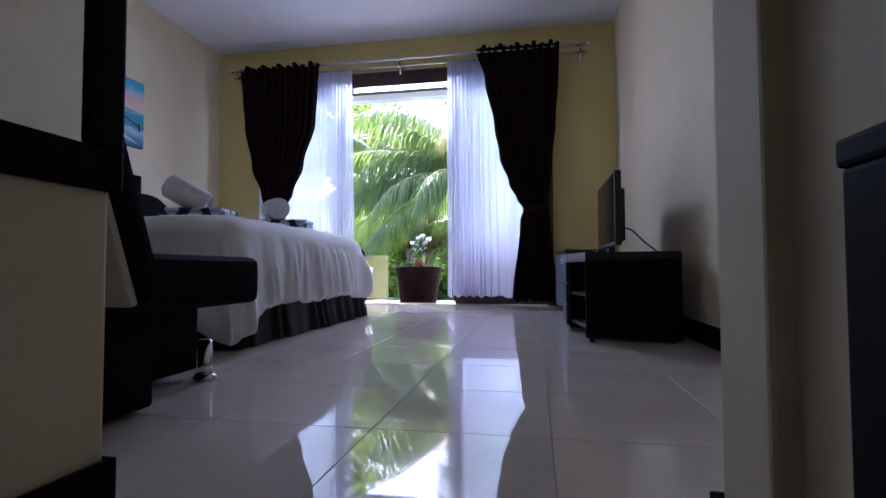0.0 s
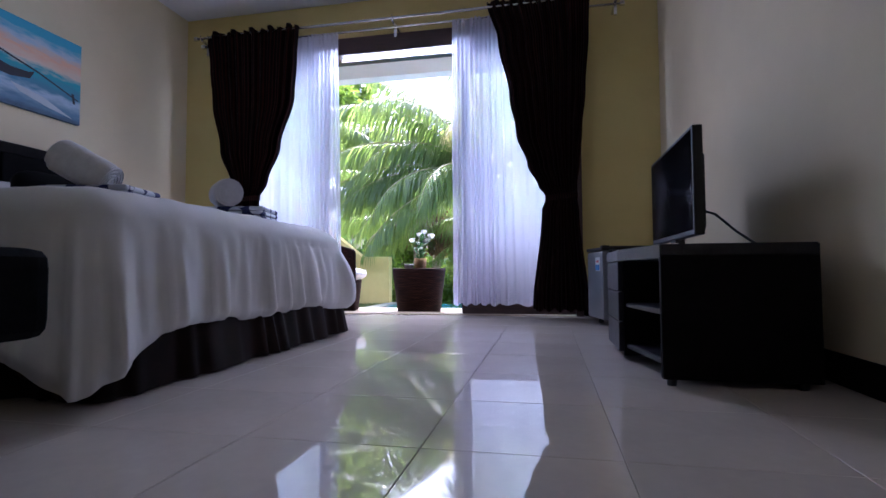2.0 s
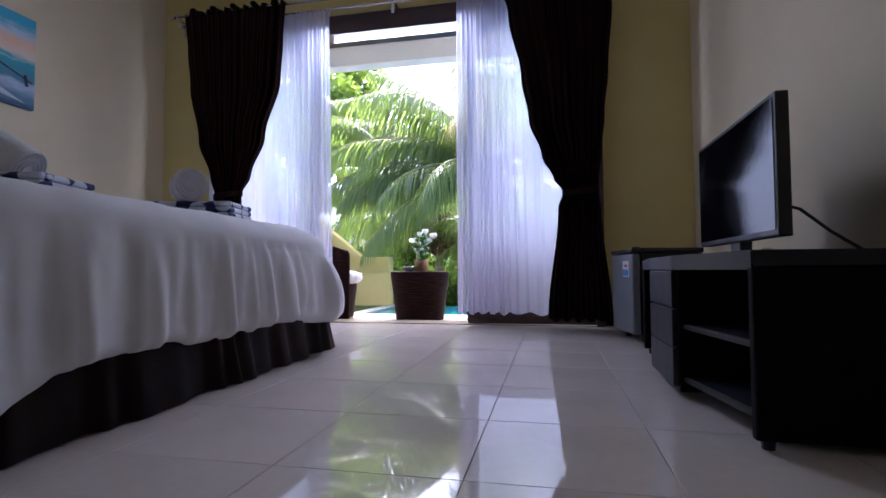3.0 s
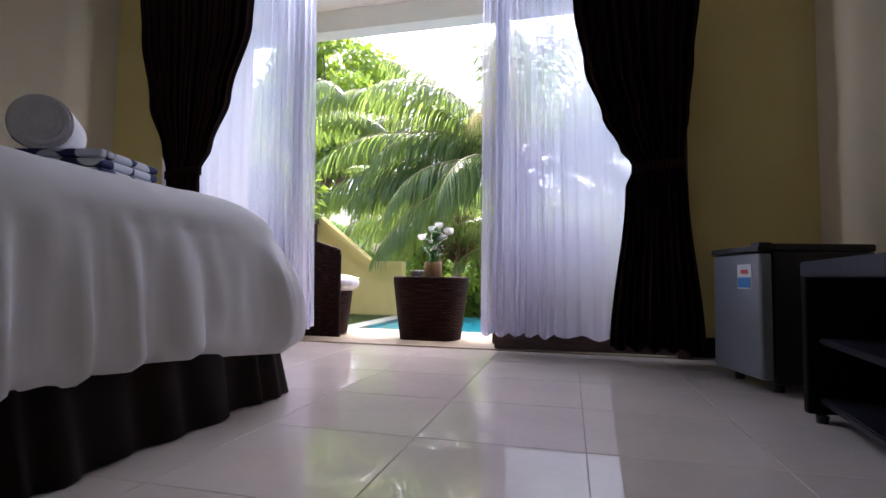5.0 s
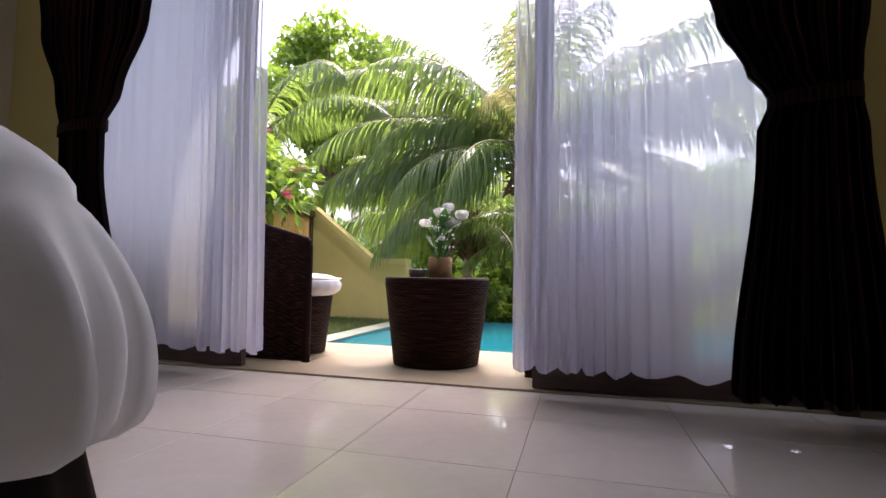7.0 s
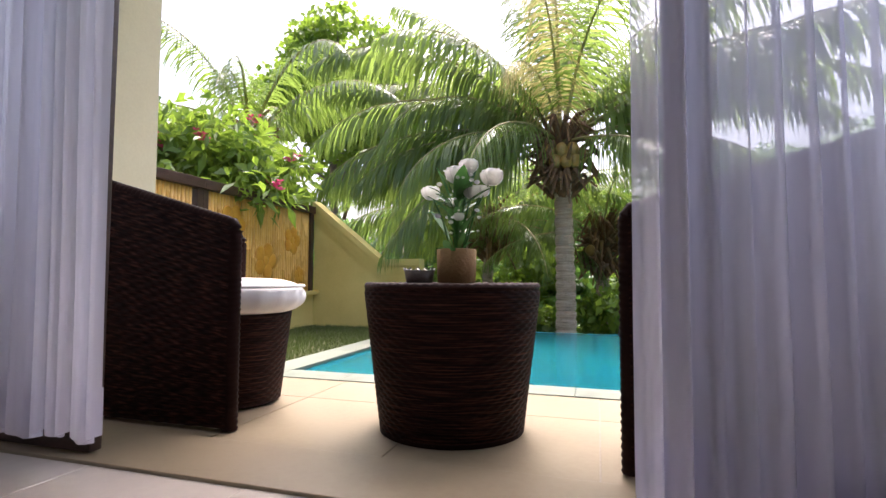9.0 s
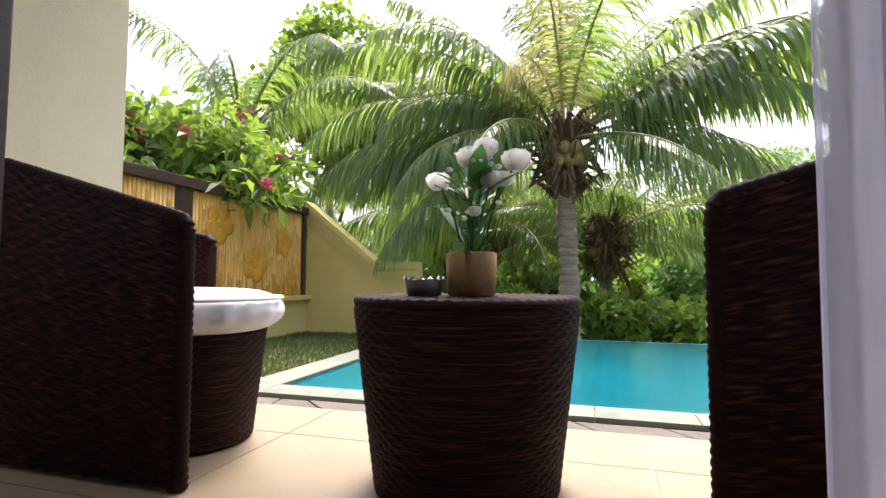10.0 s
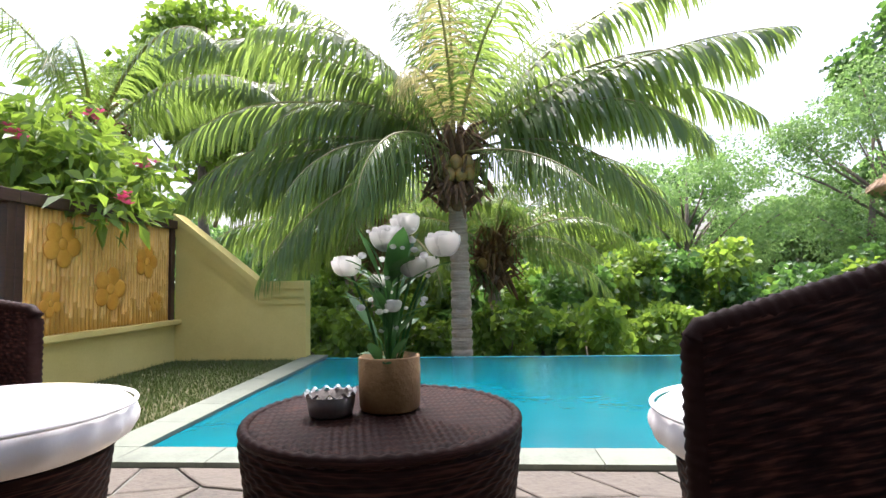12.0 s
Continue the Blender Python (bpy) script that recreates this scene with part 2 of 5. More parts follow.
# darker copy of palm_leaf for three palms, shade put into its colours
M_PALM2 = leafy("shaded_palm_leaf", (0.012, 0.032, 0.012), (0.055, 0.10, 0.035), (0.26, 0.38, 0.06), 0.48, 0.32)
M_PALMDRY = leafy("yellowed_palm_leaf", (0.30, 0.25, 0.08), (0.55, 0.48, 0.2), (0.7, 0.62, 0.25), 0.4, 0.5)
M_RACHIS = surface("palm_stalk", (0.16, 0.17, 0.05), (0.32, 0.28, 0.10), 5.0, 0.5)
M_TRUNK = surface("palm_trunk_bark", (0.19, 0.135, 0.095), (0.52, 0.41, 0.31), 7.0, 0.85, 50.0, 0.8, stretch=(0.5, 0.5, 5.0), dist=0.02)
M_FIBRE = surface("palm_fibre", (0.05, 0.03, 0.018), (0.20, 0.11, 0.05), 14.0, 0.9, 60.0, 0.8, stretch=(1, 1, 0.3), dist=0.02)
M_NUT = surface("coconut_husk", (0.16, 0.10, 0.025), (0.38, 0.24, 0.06), 8.0, 0.5)
M_BARK = surface("tree_bark", (0.08, 0.06, 0.045), (0.22, 0.18, 0.14), 9.0, 0.9, 50.0, 0.8, stretch=(1, 1, 0.4), dist=0.02)
M_LEAF = leafy("broad_leaf", (0.014, 0.045, 0.012), (0.06, 0.13, 0.03), (0.18, 0.36, 0.06), 0.4)
M_LEAFY = leafy("bright_shrub_leaf", (0.02, 0.06, 0.01), (0.11, 0.19, 0.03), (0.32, 0.48, 0.05), 0.45)
M_LEAFF = leafy("feathery_leaf", (0.05, 0.12, 0.04), (0.12, 0.22, 0.07), (0.32, 0.52, 0.14), 0.45)
M_PINK = leafy("pink_petal", (0.60, 0.06, 0.20), (0.7, 0.14, 0.30), (0.5, 0.06, 0.18), 0.25)
M_PETAL = leafy("white_petal", (0.72, 0.72, 0.68), (0.85, 0.85, 0.82), (0.95, 0.95, 0.92), 0.85)
M_STEM = leafy("green_stem", (0.02, 0.07, 0.015), (0.05, 0.16, 0.035), (0.12, 0.32, 0.07), 0.3)
M_POT = surface("woven_straw_pot", (0.22, 0.12, 0.04), (0.36, 0.21, 0.08), 14.0, 0.7, 120.0, 0.6)
M_TIN = surface("tarnished_tin", (0.10, 0.08, 0.07), (0.2, 0.17, 0.15), 14.0, 0.4, 80.0, 0.3, metal=0.4)
M_TINRIM = surface("pale_tin_rim", (0.4, 0.4, 0.38), (0.6, 0.6, 0.58), 14.0, 0.4, 80.0, 0.3, metal=0.6)
M_THATCH = surface("dry_thatch", (0.25, 0.16, 0.10), (0.50, 0.34, 0.22), 6.0, 0.95, 60.0, 0.8, stretch=(6, 6, 0.6))
M_SIDEWALL = surface("cream_render_wall", (0.57, 0.52, 0.35), (0.68, 0.63, 0.45), 1.4, 0.85, 60.0, 0.2)
M_OUTWALL = surface("yellow_render_wall", (0.50, 0.41, 0.12), (0.61, 0.51, 0.175), 1.4, 0.85, 60.0, 0.2)


def water_material():
    m, nt, b = mat("pool_water")
    b.inputs["Base Color"].default_value = (0.02, 0.40, 0.47, 1)
    b.inputs["Roughness"].default_value = 0.16
    b.inputs["IOR"].default_value = 1.33
    b.inputs["Specular IOR Level"].default_value = 0.3
    n = node(nt, "ShaderNodeTexNoise", Scale=5.0, Detail=3.0)
    nt.links.new(coords(nt), n.inputs["Vector"])
    n2 = node(nt, "ShaderNodeTexNoise", Scale=0.7, Detail=2.0)
    nt.links.new(coords(nt), n2.inputs["Vector"])
    nt.links.new(ramp(nt, n2.outputs[0], [(0.3, (0.003, 0.095, 0.125)), (0.7, (0.004, 0.15, 0.185))]), b.inputs["Base Color"])
    bump(nt, b, n.outputs[0], 0.12, 0.02)
    return m


M_WATER = water_material()


# ---- building blocks ----
def link_mesh(name, bm, material, smooth=False):
    me = bpy.data.meshes.new(name)
    bm.normal_update()
    bm.to_mesh(me)
    bm.free()
    me.materials.append(material)
    if smooth:
        me.polygons.foreach_set("use_smooth", [True] * len(me.polygons))
    return new(name, me)


def part(name, bm, material, parent, label="", smooth=False):
    ob = link_mesh(name, bm, material, smooth)
    ob.parent = parent
    ob.matrix_parent_inverse = parent.matrix_basis.inverted()
    return tagged(ob, label)


def whole(name, bm, material, label, category, group="", kind="", smooth=False):
    return tagged(link_mesh(name, bm, material, smooth), label, category, group, kind)


def thing(name, label, category, place=(0, 0, 0), group="", kind=""):
    ob = new(name)
    ob.empty_display_size = 0.05
    ob.matrix_basis = Matrix.Translation(place)
    return tagged(ob, label, category, group, kind)


def pydata(name, verts, faces, material, smooth=False):
    me = bpy.data.meshes.new(name)
    me.from_pydata(verts, [], faces)
    me.materials.append(material)
    if smooth:
        me.polygons.foreach_set("use_smooth", [True] * len(me.polygons))
    return new(name, me)


def box(x0, x1, y0, y1, z0, z1, bevel=0.0, bm=None, turn=None, segments=2):
    own = bmesh.new()
    r = bmesh.ops.create_cube(own, size=1.0)
    for v in own.verts:
        v.co = Vector(((x0 + x1) / 2 + v.co.x * (x1 - x0), (y0 + y1) / 2 + v.co.y * (y1 - y0), (z0 + z1) / 2 + v.co.z * (z1 - z0)))
    if bevel:
        bmesh.ops.bevel(own, geom=own.edges[:], offset=bevel, segments=segments, affect="EDGES", profile=0.6)
    if turn:
        bmesh.ops.transform(own, matrix=turn, verts=own.verts)
    if bm is None:
        return own
    me = bpy.data.meshes.new("scratch")
    own.to_mesh(me)
    own.free()
    bm.from_mesh(me)
    bpy.data.meshes.remove(me)
    return bm


def lathe(profile, sides=32, at=(0, 0, 0), bm=None, cap=True, wobble=None):
    bm = bm or bmesh.new()
    rings = []
    for r, z in profile:
        ring = []
        for i in range(sides):
            a = 2 * math.pi * i / sides
            k = r + (wobble(a, z) if wobble else 0)
            ring.append(bm.verts.new((at[0] + k * math.cos(a), at[1] + k * math.sin(a), at[2] + z)))
        rings.append(ring)
    for a, b in zip(rings, rings[1:]):
        for i in range(sides):
            bm.faces.new((a[i], a[(i + 1) % sides], b[(i + 1) % sides], b[i]))
    if cap:
        bm.faces.new(rings[0][::-1])
        bm.faces.new(rings[-1])
    return bm


def tube(points, radii, sides=8, bm=None):
    bm = bm or bmesh.new()
    pts = [Vector(p) for p in points]
    if not hasattr(radii, "__len__"):
        radii = [radii] * len(pts)
    rings = []
    for i, p in enumerate(pts):
        d = (pts[min(i + 1, len(pts) - 1)] - pts[max(i - 1, 0)]).normalized()
        side = d.cross(Vector((0, 0, 1)))
        if side.length < 1e-3:
            side = Vector((1, 0, 0))
        side.normalize()
        up = side.cross(d)
        rings.append([bm.verts.new(p + radii[i] * (math.cos(2 * math.pi * k / sides) * side + math.sin(2 * math.pi * k / sides) * up)) for k in range(sides)])
    for a, b in zip(rings, rings[1:]):
        for k in range(sides):
            bm.faces.new((a[k], a[(k + 1) % sides], b[(k + 1) % sides], b[k]))
    bm.faces.new(rings[0][::-1])
    bm.faces.new(rings[-1])
    return bm


def ball(c, r, squash=(1, 1, 1), bm=None, seg=12, rough=0.0):
    own = bmesh.new()
    bmesh.ops.create_uvsphere(own, u_segments=seg, v_segments=max(6, seg // 2 + 2), radius=1)
    for v in own.verts:
        k = r * (1 + rough * noise.noise(v.co * 2.5 + Vector(c) * 7))
        v.co = Vector((c[0] + v.co.x * k * squash[0], c[1] + v.co.y * k * squash[1], c[2] + v.co.z * k * squash[2]))
    if bm is None:
        return own
    me = bpy.data.meshes.new("scratch")
    own.to_mesh(me)
    own.free()
    bm.from_mesh(me)
    bpy.data.meshes.remove(me)
    return bm


def grid_bm(fn, nu, nv, loop=False, uv=True, bm=None):
    """A sheet fn(u, v) -> point, u and v from 0 to 1."""
    bm = bm or bmesh.new()
    lay = bm.loops.layers.uv.verify() if uv else None
    cols = nu if loop else nu + 1
    vs = [[bm.verts.new(fn(i / nu, j / nv)) for i in range(cols)] for j in range(nv + 1)]
    for j in range(nv):
        for i in range(nu):
            k = (i + 1) % cols
            f = bm.faces.new((vs[j][i], vs[j][k], vs[j + 1][k], vs[j + 1][i]))
            if uv:
                for lp, (a, b) in zip(f.loops, ((i, j), (i + 1, j), (i + 1, j + 1), (i, j + 1))):
                    lp[lay].uv = (a / nu, b / nv)
    return bm


def structure(name, bm, material, label, category="wall"):
    return whole(name, bm, material, label, category, kind="structure")


# ---- the room ----
XL, XR, YW, CEIL = -2.89, 1.42, 5.63, 2.82
WALL_T = 0.12
YE = 1.00          # near wall of the bedroom
CX0, CX1 = 0.036, 0.84   # entrance passage
structure("wall_west", box(XL - WALL_T, XL, YE - WALL_T, YW + WALL_T, 0, CEIL), M_WALL, "cream painted bedroom wall behind the headboard")
structure("wall_east", box(XR, XR + WALL_T, YE - WALL_T, YW + WALL_T, 0, CEIL), M_WALL, "cream painted bedroom wall behind the television")
structure("wall_south", box(XL, CX0 - 0.12, YE - WALL_T, YE, 0, CEIL), M_WALL, "cream painted wall behind the sofa bed")
structure("wall_passage_west", box(CX0 - 0.12, CX0, -1.3, 1.075, 0, CEIL, 0.006), M_WALL, "cream passage wall that carries the mirror")
structure("wall_passage_east", box(CX1 + 0.025, CX1 + 0.15, -1.3, 0.97, 0, CEIL), M_WALL, "cream passage wall")
structure("wall_pier", box(CX1, XR, 0.97, 1.10, 0, CEIL, 0.006), M_WALL, "cream wall pier at the passage end")
structure("wall_passage_end", box(CX0 - 0.12, CX1 + 0.15, -1.42, -1.3, 0, CEIL), M_WALL, "cream wall closing the passage")
structure("ceiling", box(XL - 0.2, XR + 0.2, -1.5, YW + WALL_T, CEIL, CEIL + 0.1), M_CEIL, "white painted plaster ceiling", "ceiling")

# window wall with one wide opening
OX0, OX1, OZ = -2.30, 0.80, 2.43
structure("wall_north", box(XL, OX0, YW, YW + WALL_T, 0, CEIL), M_WALL_BOUNCE, "cream painted wall beside the glazed door, warm bounced light in its colour")
structure("wall_north_east", box(OX1, XR, YW, YW + WALL_T, 0, CEIL), M_WALL_BOUNCE, "cream painted wall beside the glazed door, warm bounced light in its colour")
structure("wall_north_lintel", box(OX0, OX1, YW, YW + WALL_T, OZ, CEIL), M_WALL_BOUNCE, "cream painted wall above the glazed door, warm bounced light in its colour")

# black skirting
def baseboard(x0, x1, y0, y1):
    structure("baseboard", box(x0, x1, y0, y1, 0, 0.10, 0.004), M_BLACKWOOD, "black tile skirting along the wall", "baseboard")


baseboard(XR - 0.012, XR, 1.10, YW)
baseboard(XL, XL + 0.012, YE, YW)
baseboard(XL + 0.012, OX0, YW - 0.012, YW)
baseboard(OX1, XR - 0.012, YW - 0.012, YW)
baseboard(XL + 0.012, CX0 - 0.12, YE, YE + 0.012)
baseboard(CX0, CX0 + 0.012, -1.3, 1.075)
baseboard(CX0 - 0.12, CX0 + 0.012, 1.075, 1.087)
baseboard(CX1 - 0.012, CX1, 0.958, 1.10)
baseboard(CX1 - 0.012, XR - 0.012, 1.10, 1.112)


# sliding glazed door: frame, three leaves, open in the middle
def glazed_door():
    d = thing("door_1", "dark brown wooden sliding glass door standing open", "door", (-0.75, YW + 0.06, 0), kind="structure")
    y0, y1 = YW - 0.115, YW + 0.115
    part("door_frame", box(OX0, OX1, y0 - 0.012, y1, OZ - 0.15, OZ, 0.006), M_DARKWOOD, d)
    part("door_frame", box(OX0, OX0 + 0.06, y0, y1, 0, OZ - 0.15, 0.005), M_DARKWOOD, d)
    part("door_frame", box(OX1 - 0.06, OX1, y0, y1, 0, OZ - 0.15, 0.005), M_DARKWOOD, d)
    for a, b, y in ((OX0 + 0.06, -1.38, YW - 0.075), (-0.175, OX1 - 0.06, YW - 0.09)):
        leaf = part("door_leaf", box(a, b, y, y + 0.032, 0.012, 0.125, 0.004), M_DARKWOOD, d)
        for s in (box(a, a + 0.07, y, y + 0.032, 0.125, OZ - 0.151, 0.004), box(b - 0.07, b, y, y + 0.032, 0.125, OZ - 0.151, 0.004),
                  box(a + 0.07, b - 0.07, y, y + 0.032, OZ - 0.23, OZ - 0.151, 0.004)):
            part("stile", s, M_DARKWOOD, leaf)
        pane = part("pane", box(a + 0.07, b - 0.07, y + 0.014, y + 0.018, 0.125, OZ - 0.23), M_GLASS, leaf, "clear glass pane")
        pane.visible_shadow = False
    part("threshold", box(OX0 + 0.06, OX1 - 0.06, y0 + 0.01, y1, -0.01, 0.008, 0.003), M_TERR, d, "pale stone threshold")


glazed_door()


# ---- curtains ----
def drape(name, material, levels, y, pleats, depth, label, rings=0, seed=0, nz=60, stack=None, hem=0.0):
    """levels: (z, x0, x1, pleat depth factor) from the top down; the cloth between them is interpolated.
    stack: (cloth share, width share, side) of a part that is pushed together in deep folds."""
    c = thing(name, label, "curtain", ((levels[0][1] + levels[0][2]) / 2, y, levels[-1][0]))
    zs = [l[0] for l in levels]

    def ease(z):
        for (za, a0, a1, ka), (zb, b0, b1, kb) in zip(levels, levels[1:]):
            if za >= z >= zb:
                f = (za - z) / (za - zb)
                f = f * f * (3 - 2 * f)
                return a0 + (b0 - a0) * f, a1 + (b1 - a1) * f, ka + (kb - ka) * f
        return levels[-1][1:]

    def across(u):
        """Share of the width at share u of the cloth, and how deep the folds are there."""
        if not stack:
            return u, 1.0
        cloth, wide, side = stack
        w = u if side < 0 else 1 - u
        if w < cloth:
            x, k = w / cloth * wide, 1.0
        else:
            x, k = wide + (w - cloth) / (1 - cloth) * (1 - wide), 1.0 - 0.78 * min(1.0, (w - cloth) / 0.08)
        return (x if side < 0 else 1 - x), k

    def fn(u, v, out=0.0, low=None):
        z = zs[0] + (zs[-1] - zs[0]) * v if low is None else zs[-1] + low * (1 - v)
        x0, x1, k = ease(z)
        x, deep = across(u)
        w = noise.noise(Vector((u * 5 + seed, (zs[0] - z) * 0.65, seed)))
        ph = 2 * math.pi * pleats * (u + 0.018 * w)
        size = (0.25 + 1.7 * abs(noise.noise(Vector((u * pleats * 0.37, seed, 0.3))))) if stack else 1.0
        fold = size * (math.sin(ph) + 0.35 * math.sin(2.3 * ph + 1.7 + seed))
        drop = 0.012 * math.sin(ph * 0.5 + 1) + 0.012 * noise.noise(Vector((u * 9, 3, seed)))
        sway = 0.006 * math.cos(ph) * deep if stack else 0.0
        return Vector((x0 + (x1 - x0) * x + 0.008 * w * k + sway, y + out + depth * deep * k * fold * (0.75 + 0.25 * w), z + (drop if v > 0.98 else 0)))

    part("cloth", grid_bm(fn, pleats * 14, nz), material, c, smooth=True)
    if hem:
        part("hem", grid_bm(lambda u, v: fn(u, v, 0.003, hem), pleats * 14, 4), material, c, "doubled hem", smooth=True)
    for i in range(rings):
        u = (i + 0.5) / rings
        x = levels[0][1] + (levels[0][2] - levels[0][1]) * u
        part("eyelet", box(x - 0.02, x + 0.02, y - 0.028, y + 0.028, zs[0] - 0.012, zs[0] + 0.022, 0.009), material, c)
    return c


YC, YS = 5.45, 5.40
cr = drape("dark_curtain", M_CURT, [(2.53, 0.07, 0.87, 1.0), (2.2, 0.155, 0.86, 1.0), (1.75, 0.24, 0.83, 0.9), (1.45, 0.29, 0.80, 0.9), (1.18, 0.38, 0.775, 0.8), (1.03, 0.455, 0.755, 0.75), (0.93, 0.52, 0.75, 0.7), (0.83, 0.485, 0.765, 0.8), (0.06, 0.41, 0.83, 1.0)],
           YC - 0.10, 11, 0.028, "dark brown striped curtain tied back beside the door", rings=5, seed=2)
cl = drape("dark_curtain", M_CURT, [(2.51, -2.47, -1.57, 1.0), (2.2, -2.44, -1.59, 1.0), (1.9, -2.41, -1.61, 0.9), (1.45, -2.32, -1.74, 0.9), (1.15, -2.21, -1.855, 0.8), (1.0, -2.17, -1.935, 0.7), (0.88, -2.16, -1.93, 0.8), (0.12, -2.12, -1.78, 1.0)],
           YC - 0.10, 11, 0.028, "dark brown striped curtain tied back beside the bed", rings=5, seed=5)
for cur, cx, cz, cw in ((cr, 0.635, 0.93, 0.122), (cl, -2.052, 1.0, 0.125)):
    part("tie_back", grid_bm(lambda u, v: Vector((cx + (cw + 0.004 * math.sin(12.57 * u)) * math.cos(6.2832 * u), YC - 0.10 + 0.047 * math.sin(6.2832 * u), cz - 0.022 + 0.044 * v + 0.012 * math.cos(6.2832 * u))), 60, 3, True), M_CURT, cur, "gathered cloth tie-back", True)
drape("sheer_curtain", M_SHEER, [(2.45, -0.235, 0.72, 1.0), (1.4, -0.235, 0.74, 1.0), (0.095, -0.24, 0.78, 1.1)], YS + 0.03, 18, 0.036, "white translucent voile curtain drawn half open", seed=1, stack=(0.60, 0.40, -1), hem=0.10)
drape("sheer_curtain", M_SHEER, [(2.45, -2.28, -1.245, 1.0), (1.4, -2.28, -1.23, 1.0), (0.095, -2.28, -1.20, 1.1)], YS + 0.03, 16, 0.036, "white translucent voile curtain beside the open door", seed=7, stack=(0.52, 0.30, 1), hem=0.10)


def curtain_rod():
    r = thing("curtain_rod", "double chrome curtain rod on wall brackets", "curtain rod", (-0.76, YW, 2.5))
    for y, z, rad, a, b in ((YC - 0.10, 2.485, 0.011, -2.58, 1.13), (YS + 0.03, 2.445, 0.009, -2.56, 1.12)):
        part("rod", tube([(a, y, z), (b, y, z)], rad, 12), M_CHROME, r, smooth=True)
        for x, s in ((a, -1), (b, 1)):
            part("finial", box(x - 0.02, x + 0.02, y - 0.016, y + 0.016, z - 0.016, z + 0.016, 0.007), M_CHROME, r)
    for x in (-2.52, -0.72, 1.07):
        part("bracket", box(x - 0.010, x + 0.010, YC - 0.105, YW, 2.455, 2.475, 0.004, bm=box(x - 0.013, x + 0.013, YC - 0.02, YC, 2.36, 2.47, 0.004)), M_CHROME, r)
        part("hook", tube([(x, YC - 0.10, 2.46), (x, YC - 0.125, 2.475), (x, YC - 0.12, 2.505)], 0.006, 8), M_CHROME, r)


curtain_rod()


# ---- bed ----
def rounded_rect(x0, x1, y0, y1, r, n):
    """n points evenly round a rounded rectangle."""
    pts = []
    segs = [((x1, y0 + r), (x1, y1 - r)), ((x1 - r, y1), (x0 + r, y1)), ((x0, y1 - r), (x0, y0 + r)), ((x0 + r, y0), (x1 - r, y0))]
    cen = [(x1 - r, y1 - r, 0), (x0 + r, y1 - r, 90), (x0 + r, y0 + r, 180), (x1 - r, y0 + r, 270)]
    raw = []
    for (a, b), (cx, cy, a0) in zip(segs, cen):
        for k in range(40):
            f = k / 40
            raw.append((a[0] + (b[0] - a[0]) * f, a[1] + (b[1] - a[1]) * f))
        for k in range(16):
            t = radians(a0 + 90 * k / 16)
            raw.append((cx + r * math.cos(t), cy + r * math.sin(t)))
    raw.append(raw[0])
    raw = np.array(raw)
    s = np.concatenate([[0], np.cumsum(np.hypot(*np.diff(raw, axis=0).T))])
    q = np.linspace(0, s[-1], n, endpoint=False)
    return np.stack([np.interp(q, s, raw[:, 0]), np.interp(q, s, raw[:, 1])], 1)


BX0, BX1, BY0, BY1 = -2.78, -0.70, 2.50, 4.26


